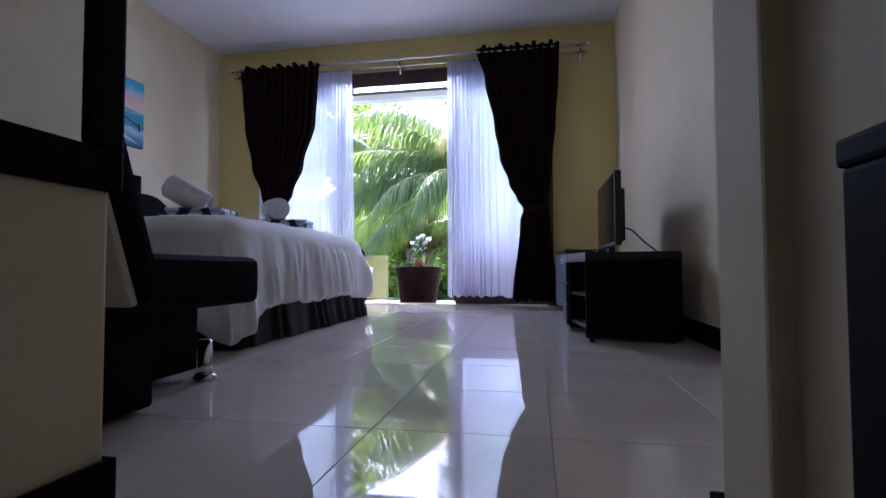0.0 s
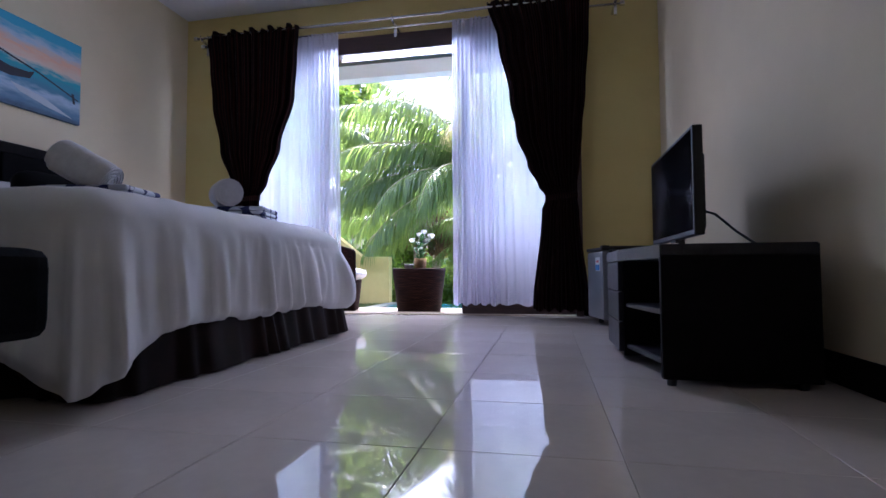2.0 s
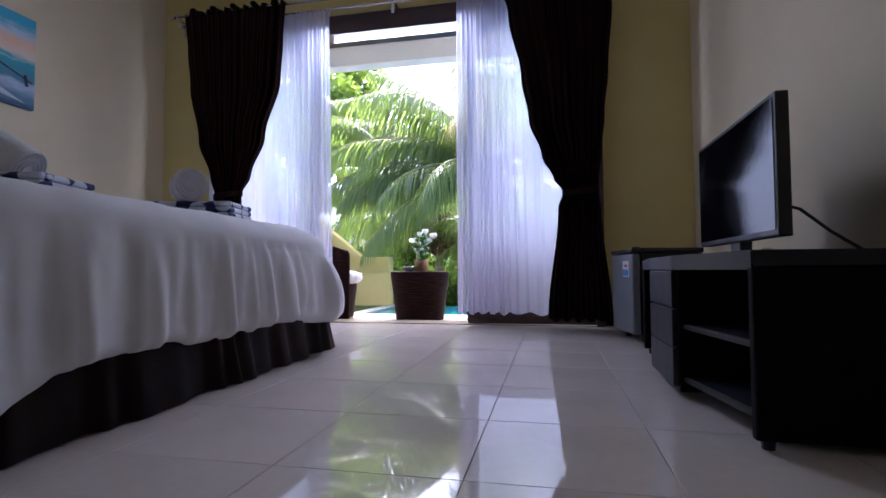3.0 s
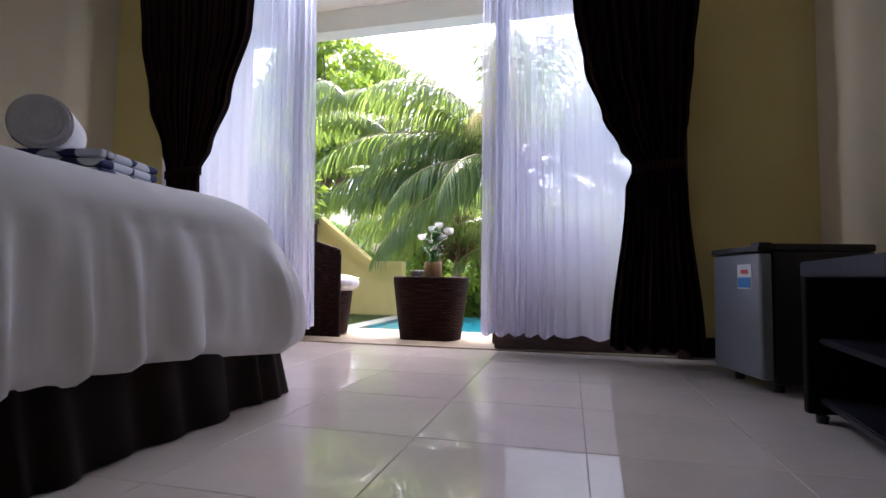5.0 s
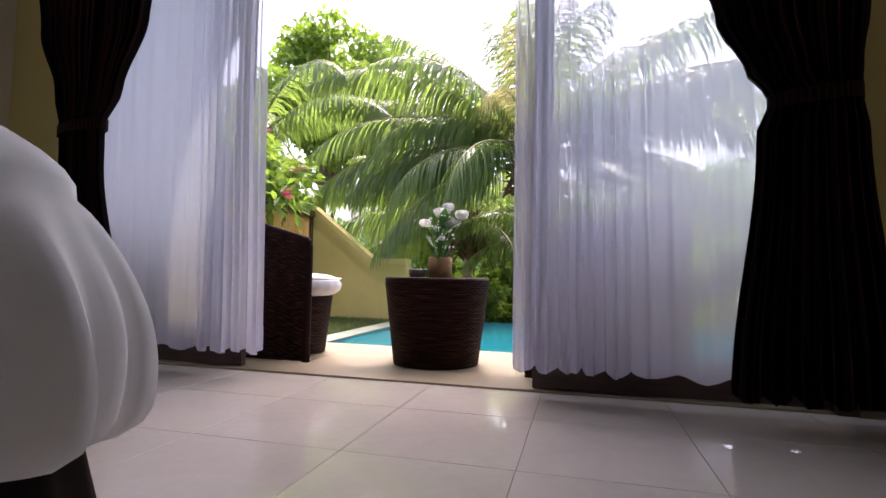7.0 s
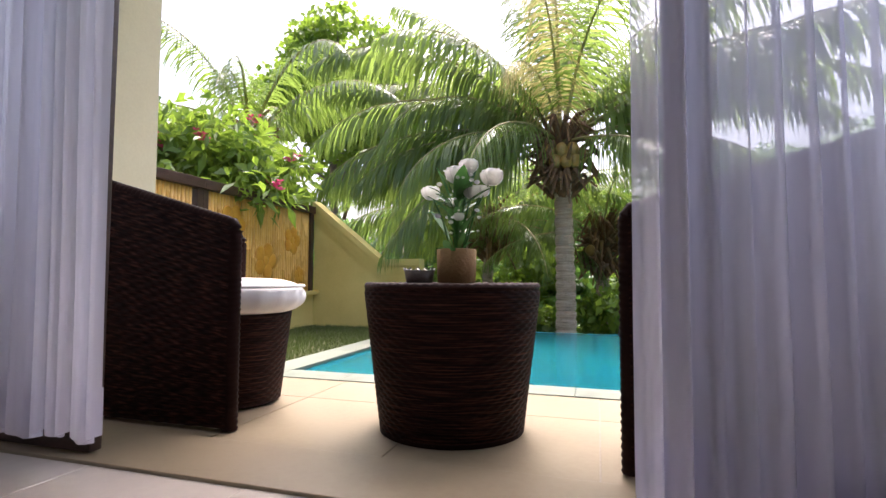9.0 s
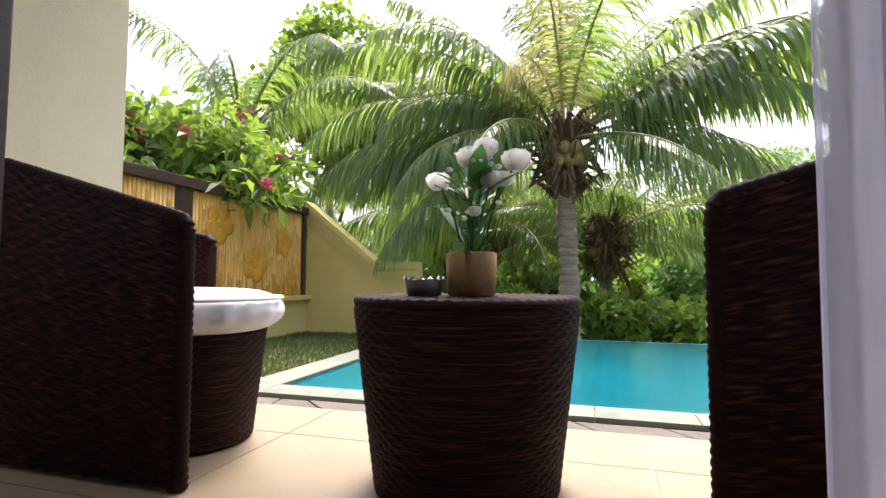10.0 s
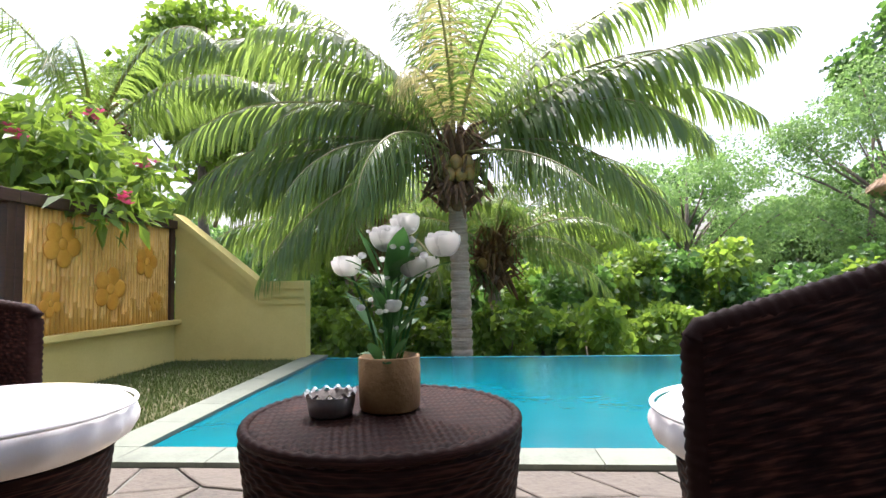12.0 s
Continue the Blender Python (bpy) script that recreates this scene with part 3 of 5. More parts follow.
def bed():
    b = thing("bed", "double bed with white duvet and brown valance", "bed", (-1.7, 3.4, 0))
    part("base", box(BX0, BX1 - 0.06, BY0 + 0.06, BY1 - 0.06, 0.05, 0.30, 0.02), M_DARKWOOD, b)
    part("mattress", box(BX0, BX1 - 0.06, BY0 + 0.06, BY1 - 0.06, 0.30, 0.56, 0.06, segments=3), M_SHEET, b)
    for x in (BX0 + 0.1, BX1 - 0.2):
        for y in (BY0 + 0.2, BY1 - 0.2):
            part("leg", lathe([(0.03, 0), (0.03, 0.052)], 12, (x, y, 0)), M_BLACKWOOD, b)
    n = 520
    ring = rounded_rect(BX0, BX1 + 0.04, BY0 + 0.03, BY1 + 0.05, 0.05, n)
    mid = np.array([(BX0 + BX1) / 2, (BY0 + BY1) / 2])

    def valance(u, v):
        p = ring[int(round(u * n)) % n]
        q = noise.noise(Vector((p[0] * 5, p[1] * 5, 2)))
        ph = u * 2 * math.pi * 34 + 9 * q
        out = (0.005 + 0.012 * v) * math.sin(ph) * (0.6 + 0.8 * abs(q)) + 0.03 * v * q
        d = (p - mid) / np.linalg.norm(p - mid)
        return Vector((p[0] + d[0] * (out + 0.06 * v - 0.075), p[1] + d[1] * (out + 0.06 * v - 0.075), 0.34 - 0.336 * v))

    part("valance", grid_bm(valance, n, 10, loop=True), M_SKIRT, b, "gathered brown satin bed valance", True)
    outer = rounded_rect(BX0 + 0.02, BX1 + 0.03, BY0 - 0.06, BY1 + 0.11, 0.16, n)
    inner = rounded_rect(BX0 + 0.05, BX1 - 0.14, BY0 + 0.12, BY1 - 0.12, 0.12, n)

    def duvet(u, v):
        i = int(round(u * n)) % n
        a, c = inner[i], outer[i]
        corner = max(0.0, 1 - math.hypot(c[0] - BX1, min(abs(c[1] - BY0), abs(c[1] - BY1))) / 0.42)
        q = noise.noise(Vector((c[0] * 3.2, c[1] * 3.2, 0.5)))
        q2 = noise.noise(Vector((c[0] * 9, c[1] * 9, 4.5)))
        if v < 0.35:
            f = v / 0.35
            p = mid + (a - mid) * f
            z = 0.655 - 0.03 * f * f + 0.010 * noise.noise(Vector((p[0] * 3, p[1] * 3, 1))) + 0.007 * noise.noise(Vector((p[0] * 11, p[1] * 9, 3)))
            return Vector((p[0], p[1], z))
        if v < 0.55:
            t = (v - 0.35) / 0.2 * math.pi / 2
            p = a + (c - a) * (math.sin(t) * 0.86)
            return Vector((p[0], p[1], 0.505 + 0.12 * math.cos(t) + 0.006 * q2))
        f = (v - 0.55) / 0.45
        near = max(0.0, 1 - math.hypot(c[0] - BX1, c[1] - BY0) / 0.26)
        hem = 0.18 + 0.022 * q - 0.03 * corner - 0.12 * near + 0.012 * q2
        z = 0.505 + (hem - 0.505) * f
        d = (c - mid) / np.linalg.norm(c - mid)
        ph = u * 2 * math.pi * 38 + 7 * q + 2.5 * q2 + 0.9 * f * noise.noise(Vector((u * 30, 2.0, 0.0)))
        fold = f ** 0.8 * (1 + 1.1 * corner) * (0.024 * math.sin(ph) * (0.5 + abs(q)) + 0.022 * q + 0.010 * math.sin(2.1 * ph + 1) * (0.4 + abs(q2))) + 0.010 * q2
        fold = max(fold, -0.016) + 0.012 * corner * f * math.sin(1.7 * ph)
        far = min(1.0, max(0.0, (c[1] - mid[1]) / 0.5))
        base = a + (c - a) * (0.86 + 0.20 * f ** 0.7 - 0.10 * far * f * f)
        tuck = -0.035 * max(0, f - 0.93) / 0.07
        k = 1.2 * fold + 0.006 * noise.noise(Vector((c[0] * 24, c[1] * 24, f * 2.5))) + corner * (0.09 * (1 - far) * f + 0.07 * far * math.sin(math.pi * 0.78 * f)) + tuck
        return Vector((base[0] + d[0] * k, base[1] + d[1] * k, z))

    part("duvet", grid_bm(duvet, n, 40, loop=True), M_SHEET, b, "white cotton duvet hanging in soft folds", True)
    hb = part("headboard", box(XL + 0.012, XL + 0.075, 2.30, 4.40, 0.05, 1.20, 0.012), M_BLACKWOOD, b, "dark brown panelled headboard")
    for k in range(4):
        y = 2.38 + k * 0.50
        part("panel", box(XL + 0.070, XL + 0.088, y, y + 0.46, 0.62, 1.13, 0.012), M_LEATHER, hb)
    return b


bed()


def pillow(name, x, y, z, l, w, h, rz, tilt, material, label):
    def fn(u, v):
        a, c = u * 2 * math.pi, (v - 0.5) * math.pi
        sx = abs(math.cos(a)) ** 0.5 * math.copysign(1, math.cos(a))
        sy = abs(math.sin(a)) ** 0.5 * math.copysign(1, math.sin(a))
        e = math.cos(c) ** 0.6 if math.cos(c) > 0 else 0
        q = 1 + 0.05 * noise.noise(Vector((sx * 2, sy * 2, v * 3 + x)))
        return Vector((l / 2 * sx * e * q, w / 2 * sy * e * q, h / 2 * math.sin(c)))
    ob = whole(name, grid_bm(fn, 40, 16, loop=True), material, label, "pillow", "pillows on the bed", smooth=True)
    ob.matrix_basis = pose(x, y, z, 0, tilt, rz)
    return ob


pillow("pillow", -2.50, 2.95, 0.76, 0.42, 0.68, 0.20, 0, 28, M_SHEET, "plump white pillow leaning on the headboard")
pillow("pillow", -2.50, 3.85, 0.76, 0.42, 0.68, 0.20, 0, 28, M_SHEET, "plump white pillow leaning on the headboard")
pillow("cushion", -2.20, 3.05, 0.79, 0.42, 0.44, 0.16, 6, 48, M_LEATHER, "small black cushion leaning on the pillows")
pillow("cushion", -2.20, 3.75, 0.77, 0.42, 0.44, 0.16, -6, 48, M_LEATHER, "small black cushion leaning on the pillows")


def rolled_towel(x, y, z, rz, tilt, r=0.075, length=0.34):
    t = thing("rolled_towel", "white terry towel rolled up on the bed", "towel", (x, y, z), "towels on the bed")
    turns = 3.6

    def fn(u, v):
        a = u * turns * 2 * math.pi
        rr = r * (0.25 + 0.75 * u) * (1 + 0.02 * noise.noise(Vector((a, v * 5, x))))
        e = 1 - 0.10 * (abs(v - 0.5) * 2) ** 6
        return Vector(((v - 0.5) * length, rr * math.cos(a) * e, rr * math.sin(a) * e))
    part("roll", grid_bm(fn, 130, 14), M_TOWEL, t, smooth=True)
    part("core", tube([(-length * 0.47, 0, 0), (length * 0.47, 0, 0)], r * 0.9, 20), M_TOWEL, t)
    for ch in t.children:
        ch.matrix_parent_inverse = Matrix()
    t.matrix_basis = pose(x, y, z, 0, tilt, rz)
    return t


def folded_cloth(x, y, z, rz, w, l, h):
    f = thing("folded_sarong", "folded navy and white patterned sarong on the bed", "sarong", (x, y, z), "sarongs on the bed")
    for k in range(3):
        part("fold", box(-l / 2, l / 2, -w / 2, w / 2, k * h / 3, (k + 1) * h / 3 - 0.002, h / 7, segments=3), M_SARONG, f)
    for ch in f.children:
        ch.matrix_parent_inverse = Matrix()
    f.matrix_basis = pose(x, y, z, 0, 0, rz)
    return f


# places of the two sets of towels
TOWELS = [(-1.38, 3.20, 15), (-1.22, 3.95, -48)]
for tx, ty, tr in TOWELS:
    folded_cloth(tx + 0.02, ty, 0.652, 12, 0.26, 0.36, 0.075)
    rolled_towel(tx - 0.05, ty - 0.02, 0.812 if tr > 0 else 0.81, tr, 30 if tr > 0 else 3, 0.085, 0.25)


# ---- sofa bed by the entrance ----
def sofa_bed():
    s = thing("sofa_bed", "armless black leatherette sofa bed on chrome legs", "sofa", (-1.0, 1.7, 0))
    x0, x1 = -1.95, -0.31
    part("seat", box(x0, x1, 1.36, 2.08, 0.25, 0.405, 0.035, segments=3), M_LEATHER, s)
    part("seat_frame", box(x0 + 0.05, x1 - 0.18, 1.625, 2.00, 0.03, 0.25, 0.012), M_LEATHER, s)
    back = box(x0, x1 + 0.17, -0.03, 0.04, -0.02, 0.62, 0.028, segments=3)
    bmesh.ops.transform(back, matrix=pose(0, 1.375, 0.31, 20, 0, 0), verts=back.verts)
    part("backrest", back, M_LEATHER, s)
    rear = box(x0 + 0.03, x1 + 0.155, -0.045, -0.024, -0.01, 0.60, 0.008)
    bmesh.ops.transform(rear, matrix=pose(0, 1.375, 0.31, 20, 0, 0), verts=rear.verts)
    part("back_panel", rear, M_CREAMCLOTH, s, "cream cloth back of the sofa")
    part("rear_base", box(x0 + 0.02, x1 - 0.03, 1.14, 1.62, 0.012, 0.252, 0.012), M_LEATHER, s)
    for x in (x0 + 0.02, x1 - 0.14):
        for y in (1.98,):
            leg = part("leg", lathe([(0.026, 0.02), (0.022, 0.05), (0.022, 0.132)], 20, (x, y, 0)), M_CHROME, s, "chrome leg", True)
            part("foot", lathe([(0.036, 0.0), (0.038, 0.008), (0.03, 0.02)], 20, (x, y, 0)), M_CHROME, leg, smooth=True)


sofa_bed()


# ---- mirror in the passage ----
def wall_mirror():
    m = thing("wall_mirror", "large mirror in a wide black wooden frame", "mirror", (CX0, 0.6, 0.5))
    y0, y1, z0, z1, w = 0.20, 1.085, 0.47, 1.70, 0.06
    x0, x1 = CX0 + 0.001, CX0 + 0.016
    for bm in (box(x0, x1, y0, y1, z0, z0 + w, 0.006), box(x0, x1, y0, y1, z1 - w, z1, 0.006), box(x0, x1, y0, y0 + w, z0 + w, z1 - w, 0.006), box(x0, x1, y1 - w, y1, z0 + w, z1 - w, 0.006)):
        part("frame_rail", bm, M_BLACKWOOD, m)
    part("glass", box(x0, x0 + 0.007, y0 + w, y1 - w, z0 + w, z1 - w), M_MIRROR, m, "silvered mirror glass")


wall_mirror()


def passage_cabinet():
    c = thing("luggage_cabinet", "low black wooden luggage cabinet in the passage", "cabinet", (CX1, 0.3, 0))
    part("body", box(CX1 - 0.008, CX1 + 0.024, -0.4, 0.835, 0.02, 0.427, 0.004), M_BLACKWOOD, c)
    part("plinth", box(CX1, CX1 + 0.024, -0.38, 0.78, 0.0, 0.02), M_BLACKWOOD, c)
    part("top", box(CX1 - 0.010, CX1 + 0.024, -0.41, 0.838, 0.427, 0.447, 0.004), M_BLACKWOOD, c)


passage_cabinet()


# ---- pictures over the bed ----
def canvas(y0, y1, side):
    c = thing("wall_picture", "printed canvas of a moored boat on a beach at dusk", "picture", (XL, (y0 + y1) / 2, 1.45), "canvas pair above the bed")
    part("canvas", box(XL, XL + 0.03, y0, y1, 1.455, 2.05, 0.004), M_PICT, c)
    x = XL + 0.032

    def flat(pts, material, name, dx=0.0):
        bm = bmesh.new()
        a = [bm.verts.new((x + dx, y0 + (y1 - y0) * p, 1.455 + 0.595 * q)) for p, q in pts]
        b = [bm.verts.new((x + dx - 0.0015, v.co.y, v.co.z)) for v in a]
        bm.faces.new(a)
        for i in range(len(a)):
            j = (i + 1) % len(a)
            bm.faces.new((a[i], b[i], b[j], a[j]))
        part(name, bm, material, c)
    if side > 0:
        flat([(0, 0.33), (0.2, 0.32), (0.40, 0.36), (0.45, 0.46), (0.38, 0.43), (0.2, 0.42), (0, 0.46)], M_BOAT, "printed_boat")
        flat([(0, 0.60), (0.5, 0.47), (0.97, 0.30), (0.97, 0.285), (0.5, 0.45), (0, 0.58)], M_BOAT, "printed_outrigger", 0.001)
        flat([(0.88, 0.36), (0.91, 0.36), (0.93, 0.24), (0.90, 0.24)], M_BOAT, "printed_float", 0.002)
        flat([(0.2, 0.26), (0.55, 0.2), (0.9, 0.05), (0.6, 0.1), (0.3, 0.18)], M_FOAM, "printed_foam", 0.0)
    else:
        flat([(1, 0.33), (0.7, 0.34), (0.35, 0.42), (0.2, 0.55), (0.4, 0.5), (0.7, 0.46), (1, 0.46)], M_BOAT, "printed_boat")
        flat([(0.1, 0.2), (0.5, 0.28), (0.9, 0.2), (0.5, 0.22)], M_FOAM, "printed_foam")


canvas(3.83, 4.46, 1)
canvas(3.17, 3.80, -1)


# ---- television console, television, fridge ----
def tv_console():
    c = thing("tv_console", "low black media console with open shelves", "tv stand", (1.1, 3.75, 0))
    y0, y1, z1 = 3.06, 4.45, 0.445
    xb = XR - 0.10
    xf = 0.87
    part("side_panel", box(xf, xb, y0, y0 + 0.03, 0.02, z1 - 0.03, 0.006), M_BLACKWOOD, c)
    part("side_panel", box(xf, xb, y1 - 0.03, y1, 0.02, z1 - 0.03, 0.006), M_BLACKWOOD, c)
    part("back_panel", box(xb - 0.015, xb, y0 + 0.03, y1 - 0.03, 0.02, z1 - 0.03), M_BLACKWOOD, c)
    # bowed front: the top and shelves swell over the middle drawers
    ym0, ym1, xm = 3.52, 3.90, 0.80

    def bowed(z0, za, inset):
        bm = bmesh.new()
        out = [(xb - 0.016 if inset else xb, y0 + 0.031 * (inset > 0)), (xf + inset, y0 + 0.031 * (inset > 0)), (xm + inset, ym0), (xm + inset, ym1), (xf + inset, y1 - 0.031 * (inset > 0)), (xb - 0.016 if inset else xb, y1 - 0.031 * (inset > 0))]
        lo = [bm.verts.new((x, y, z0)) for x, y in out]
        hi = [bm.verts.new((x, y, za)) for x, y in out]
        bm.faces.new(lo)
        bm.faces.new(hi[::-1])
        for i in range(len(out)):
            j = (i + 1) % len(out)
            bm.faces.new((lo[i], hi[i], hi[j], lo[j]))
        bmesh.ops.recalc_face_normals(bm, faces=bm.faces[:])
        bmesh.ops.bevel(bm, geom=bm.edges[:], offset=0.004, segments=2, affect="EDGES")
        return bm
    part("top", bowed(z1 - 0.045, z1, 0.0), M_GREYWOOD, c, "dark grey laminate top")
    part("shelf", bowed(0.215, 0.232, 0.03), M_GREYWOOD, c)
    part("shelf", bowed(0.05, 0.07, 0.03), M_GREYWOOD, c)
    for k in range(3):
        part("drawer_front", box(xm + 0.002, xm + 0.022, ym0 + 0.01, ym1 - 0.01, 0.035 + k * 0.122, 0.035 + k * 0.122 + 0.118, 0.004), M_GREYWOOD, c, "grey drawer front")
    part("divider", box(xm + 0.022, xb - 0.016, ym0, ym0 + 0.018, 0.02, z1 - 0.046), M_BLACKWOOD, c)
    part("divider", box(xm + 0.022, xb - 0.016, ym1 - 0.018, ym1, 0.02, z1 - 0.046), M_BLACKWOOD, c)
    for x in (xf + 0.03, xb - 0.05):
        for y in (y0 + 0.02, y1 - 0.04):
            part("foot", lathe([(0.014, 0), (0.016, 0.021)], 12, (x, y, 0)), M_PLASTIC, c)
    part("cable_cap", lathe([(0.012, 0), (0.012, 0.004), (0.008, 0.006)], 16, (xf + 0.06, y0 + 0.07, z1)), M_CHROME, c)


tv_console()


def television():
    t = thing("television", "flat black television on a small stand", "television", (1.02, 3.45, 0.445))
    turn = pose(1.085, 3.795, 0, 0, 0, 0)
    # the screen faces the foot of the bed; local x is its normal
    part("bezel", box(-0.02, 0.018, -0.385, 0.385, 0.495, 0.915, 0.006, turn=turn), M_PLASTIC, t)
    part("screen", box(-0.0225, -0.0195, -0.37, 0.37, 0.515, 0.900, turn=turn), M_SCREEN, t, "glossy black screen")
    part("rear_housing", box(0.016, 0.055, -0.28, 0.28, 0.52, 0.83, 0.014, turn=turn), M_PLASTIC, t)
    part("neck", box(-0.01, 0.03, -0.05, 0.05, 0.455, 0.52, 0.006, turn=turn), M_PLASTIC, t)
    part("stand", box(-0.09, 0.10, -0.16, 0.16, 0.446, 0.458, 0.005, turn=turn), M_PLASTIC, t)
    part("cable", tube([(1.14, 3.56, 0.60), (1.18, 3.55, 0.585), (1.24, 3.50, 0.51), (1.30, 3.46, 0.453), (1.335, 3.42, 0.44), (1.345, 3.40, 0.25), (1.35, 3.40, 0.06)], 0.005, 8), M_PLASTIC, t, smooth=True)


television()


def fridge():
    f = thing("minibar_fridge", "small silver minibar fridge with a black top", "refrigerator", (1.0, 4.8, 0))
    turn = pose(0.868, 4.765, 0, 0, 0, 12)
    part("body", box(0.05, 0.40, 0.005, 0.325, 0.03, 0.495, 0.008, turn=turn), M_PLASTIC, f)
    d = part("door", box(0.0, 0.046, 0.0, 0.33, 0.045, 0.490, 0.014, segments=3, turn=turn), M_SILVER, f, "silver enamelled door")
    part("handle", box(-0.006, 0.05, -0.002, 0.332, 0.492, 0.514, 0.005, turn=turn), M_PLASTIC, d, "black grip strip")
    part("top", box(0.052, 0.40, 0.0, 0.33, 0.496, 0.522, 0.006, turn=turn), M_PLASTIC, f)
    part("hinge", box(0.005, 0.05, 0.01, 0.06, 0.515, 0.526, 0.003, turn=turn), M_PLASTIC, f)
    for m, a, b, z0, z1 in ((M_STICK_W, 0.05, 0.14, 0.36, 0.45), (M_STICK_B, 0.055, 0.135, 0.365, 0.402), (M_STICK_R, 0.07, 0.115, 0.415, 0.43)):
        part("sticker", box(-0.0035 if m is not M_STICK_W else -0.002, 0.0, a, b, z0, z1, turn=turn), m, d)
    for x in (0.08, 0.36):
        for y in (0.04, 0.29):
            p = turn @ Vector((x, y, 0))
            part("foot", lathe([(0.018, 0), (0.018, 0.031)], 12, (p.x, p.y, 0)), M_PLASTIC, f)


fridge()


def light_switch():
    s = thing("light_switch", "white plastic light switch on the wall", "light switch", (XR, 2.48, 1.17))
    part("plate", box(XR - 0.01, XR, 2.445, 2.515, 1.13, 1.21, 0.003), M_STICK_W, s)
    part("rocker", box(XR - 0.014, XR - 0.009, 2.462, 2.498, 1.15, 1.19, 0.002), M_STICK_W, s)


light_switch()


# ---- terrace ----
ZT = -0.02
TY1 = 6.59
ZF = -0.285          # flagstones, a step below the terrace
ZP = -0.262          # top of the pool coping
structure("terrace_roof_slab", box(-3.2, 3.2, YW + WALL_T + 0.002, 7.15, 2.86, 2.98), M_CEIL, "white underside of the terrace roof", "ceiling")
structure("terrace_beam", box(-3.2, 3.2, 6.98, 7.15, 2.66, 2.858), M_CEIL, "white beam along the terrace roof edge", "beam")
structure("terrace_side_wall", box(-3.2, -2.75, YW + WALL_T + 0.002, 7.0, ZT - 0.05, 2.858), M_SIDEWALL, "cream terrace side wall")
structure("outer_wall", box(XL - WALL_T, OX0, YW + WALL_T + 0.002, YW + WALL_T + 0.02, ZT - 0.05, 2.85), M_OUTWALL, "pale yellow outside wall face")
structure("outer_wall_east", box(OX1, 3.0, YW + WALL_T + 0.002, YW + WALL_T + 0.02, ZT - 0.05, 2.85), M_OUTWALL, "pale yellow outside wall face")


# ---- pool ----
PX0, PX1, PY0, PY1 = -2.42, 5.0, 7.95, 11.32
ZW = -0.29
structure("pool_basin", box(PX0 - 0.02, PX1, PY0 - 0.02, PY1 + 0.06, -1.6, -0.50), M_POOLTILE, "turquoise tiled pool basin", "pool")
water = structure("water", grid_bm(lambda u, v: Vector((PX0 + (PX1 - PX0) * u, PY0 + (PY1 + 0.05 - PY0) * v, ZW)), 8, 6), M_WATER, "still turquoise swimming pool water", "water")
structure("pool_rim", box(PX0, PX1, PY1 + 0.05, PY1 + 0.15, -1.6, ZW - 0.004, 0.01), M_POOLTILE, "wet overflow rim of the pool", "pool")
cop = structure("pool_coping", box(PX0 - 0.26, PX1, PY0 - 0.235, PY0 - 0.01, -0.55, ZP - 0.027), M_DARKEDGE, "dark stone edge under the pool coping", "coping")
cop2 = structure("pool_coping_side", box(PX0 - 0.26, PX0 - 0.01, PY0 - 0.009, PY1 + 0.17, -0.55, ZP - 0.027), M_DARKEDGE, "dark stone edge under the pool coping", "coping")


# ---- garden ----
def ground_sheet():
    def fn(u, v):
        x, y = (u - 0.5) * 2, (v - 0.5) * 2
        px, py = math.copysign(abs(x) ** 3 * 800, x), 14 + math.copysign(abs(y) ** 3 * 800, y)
        z = -1.35 + 0.25 * noise.noise(Vector((px * 0.15, py * 0.15, 0)))
        if py > 12:
            z += min(1.0, (py - 12) * 0.05)
        return Vector((px, py, z if abs(px) < 60 else -1.2))
    return structure("ground", grid_bm(fn, 60, 60), M_SOIL, "dark planted garden soil", "ground")


ground_sheet()
lawn = structure("lawn_bed", box(-4.31, PX0 - 0.262, 7.0, 11.31, -0.6, -0.30), M_SOIL, "lawn strip beside the pool", "ground")


def grass_blades():
    rng = np.random.default_rng(3)
    n = 16000
    x, y = rng.uniform(-4.29, PX0 - 0.27, n), rng.uniform(7.05, 11.29, n)
    a, h = rng.uniform(0, 6.28, n), rng.uniform(0.018, 0.05, n)
    verts, faces = [], []
    for i in range(n):
        dx, dy = 0.006 * math.cos(a[i]), 0.006 * math.sin(a[i])
        lx, ly = rng.normal(0, 0.012, 2)
        k = len(verts)
        verts += [(x[i] - dx, y[i] - dy, -0.302), (x[i] + dx, y[i] + dy, -0.302), (x[i] + lx, y[i] + ly, -0.30 + h[i])]
        faces.append((k, k + 1, k + 2))
    tagged(pydata("grass", verts, faces, M_GRASS), "short green lawn grass beside the pool", "grass", kind="stuff")


grass_blades()

# low wall with bamboo screens
FX = -4.31
structure("planter_wall", box(FX - 0.18, FX, 7.1, 11.31, -0.6, 0.16), M_OUTWALL, "low pale yellow garden wall")
structure("planter_ledge", box(FX - 0.2, FX + 0.09, 7.1, 11.31, 0.16, 0.22, 0.008), M_OUTWALL, "projecting ledge of the garden wall", "ledge")


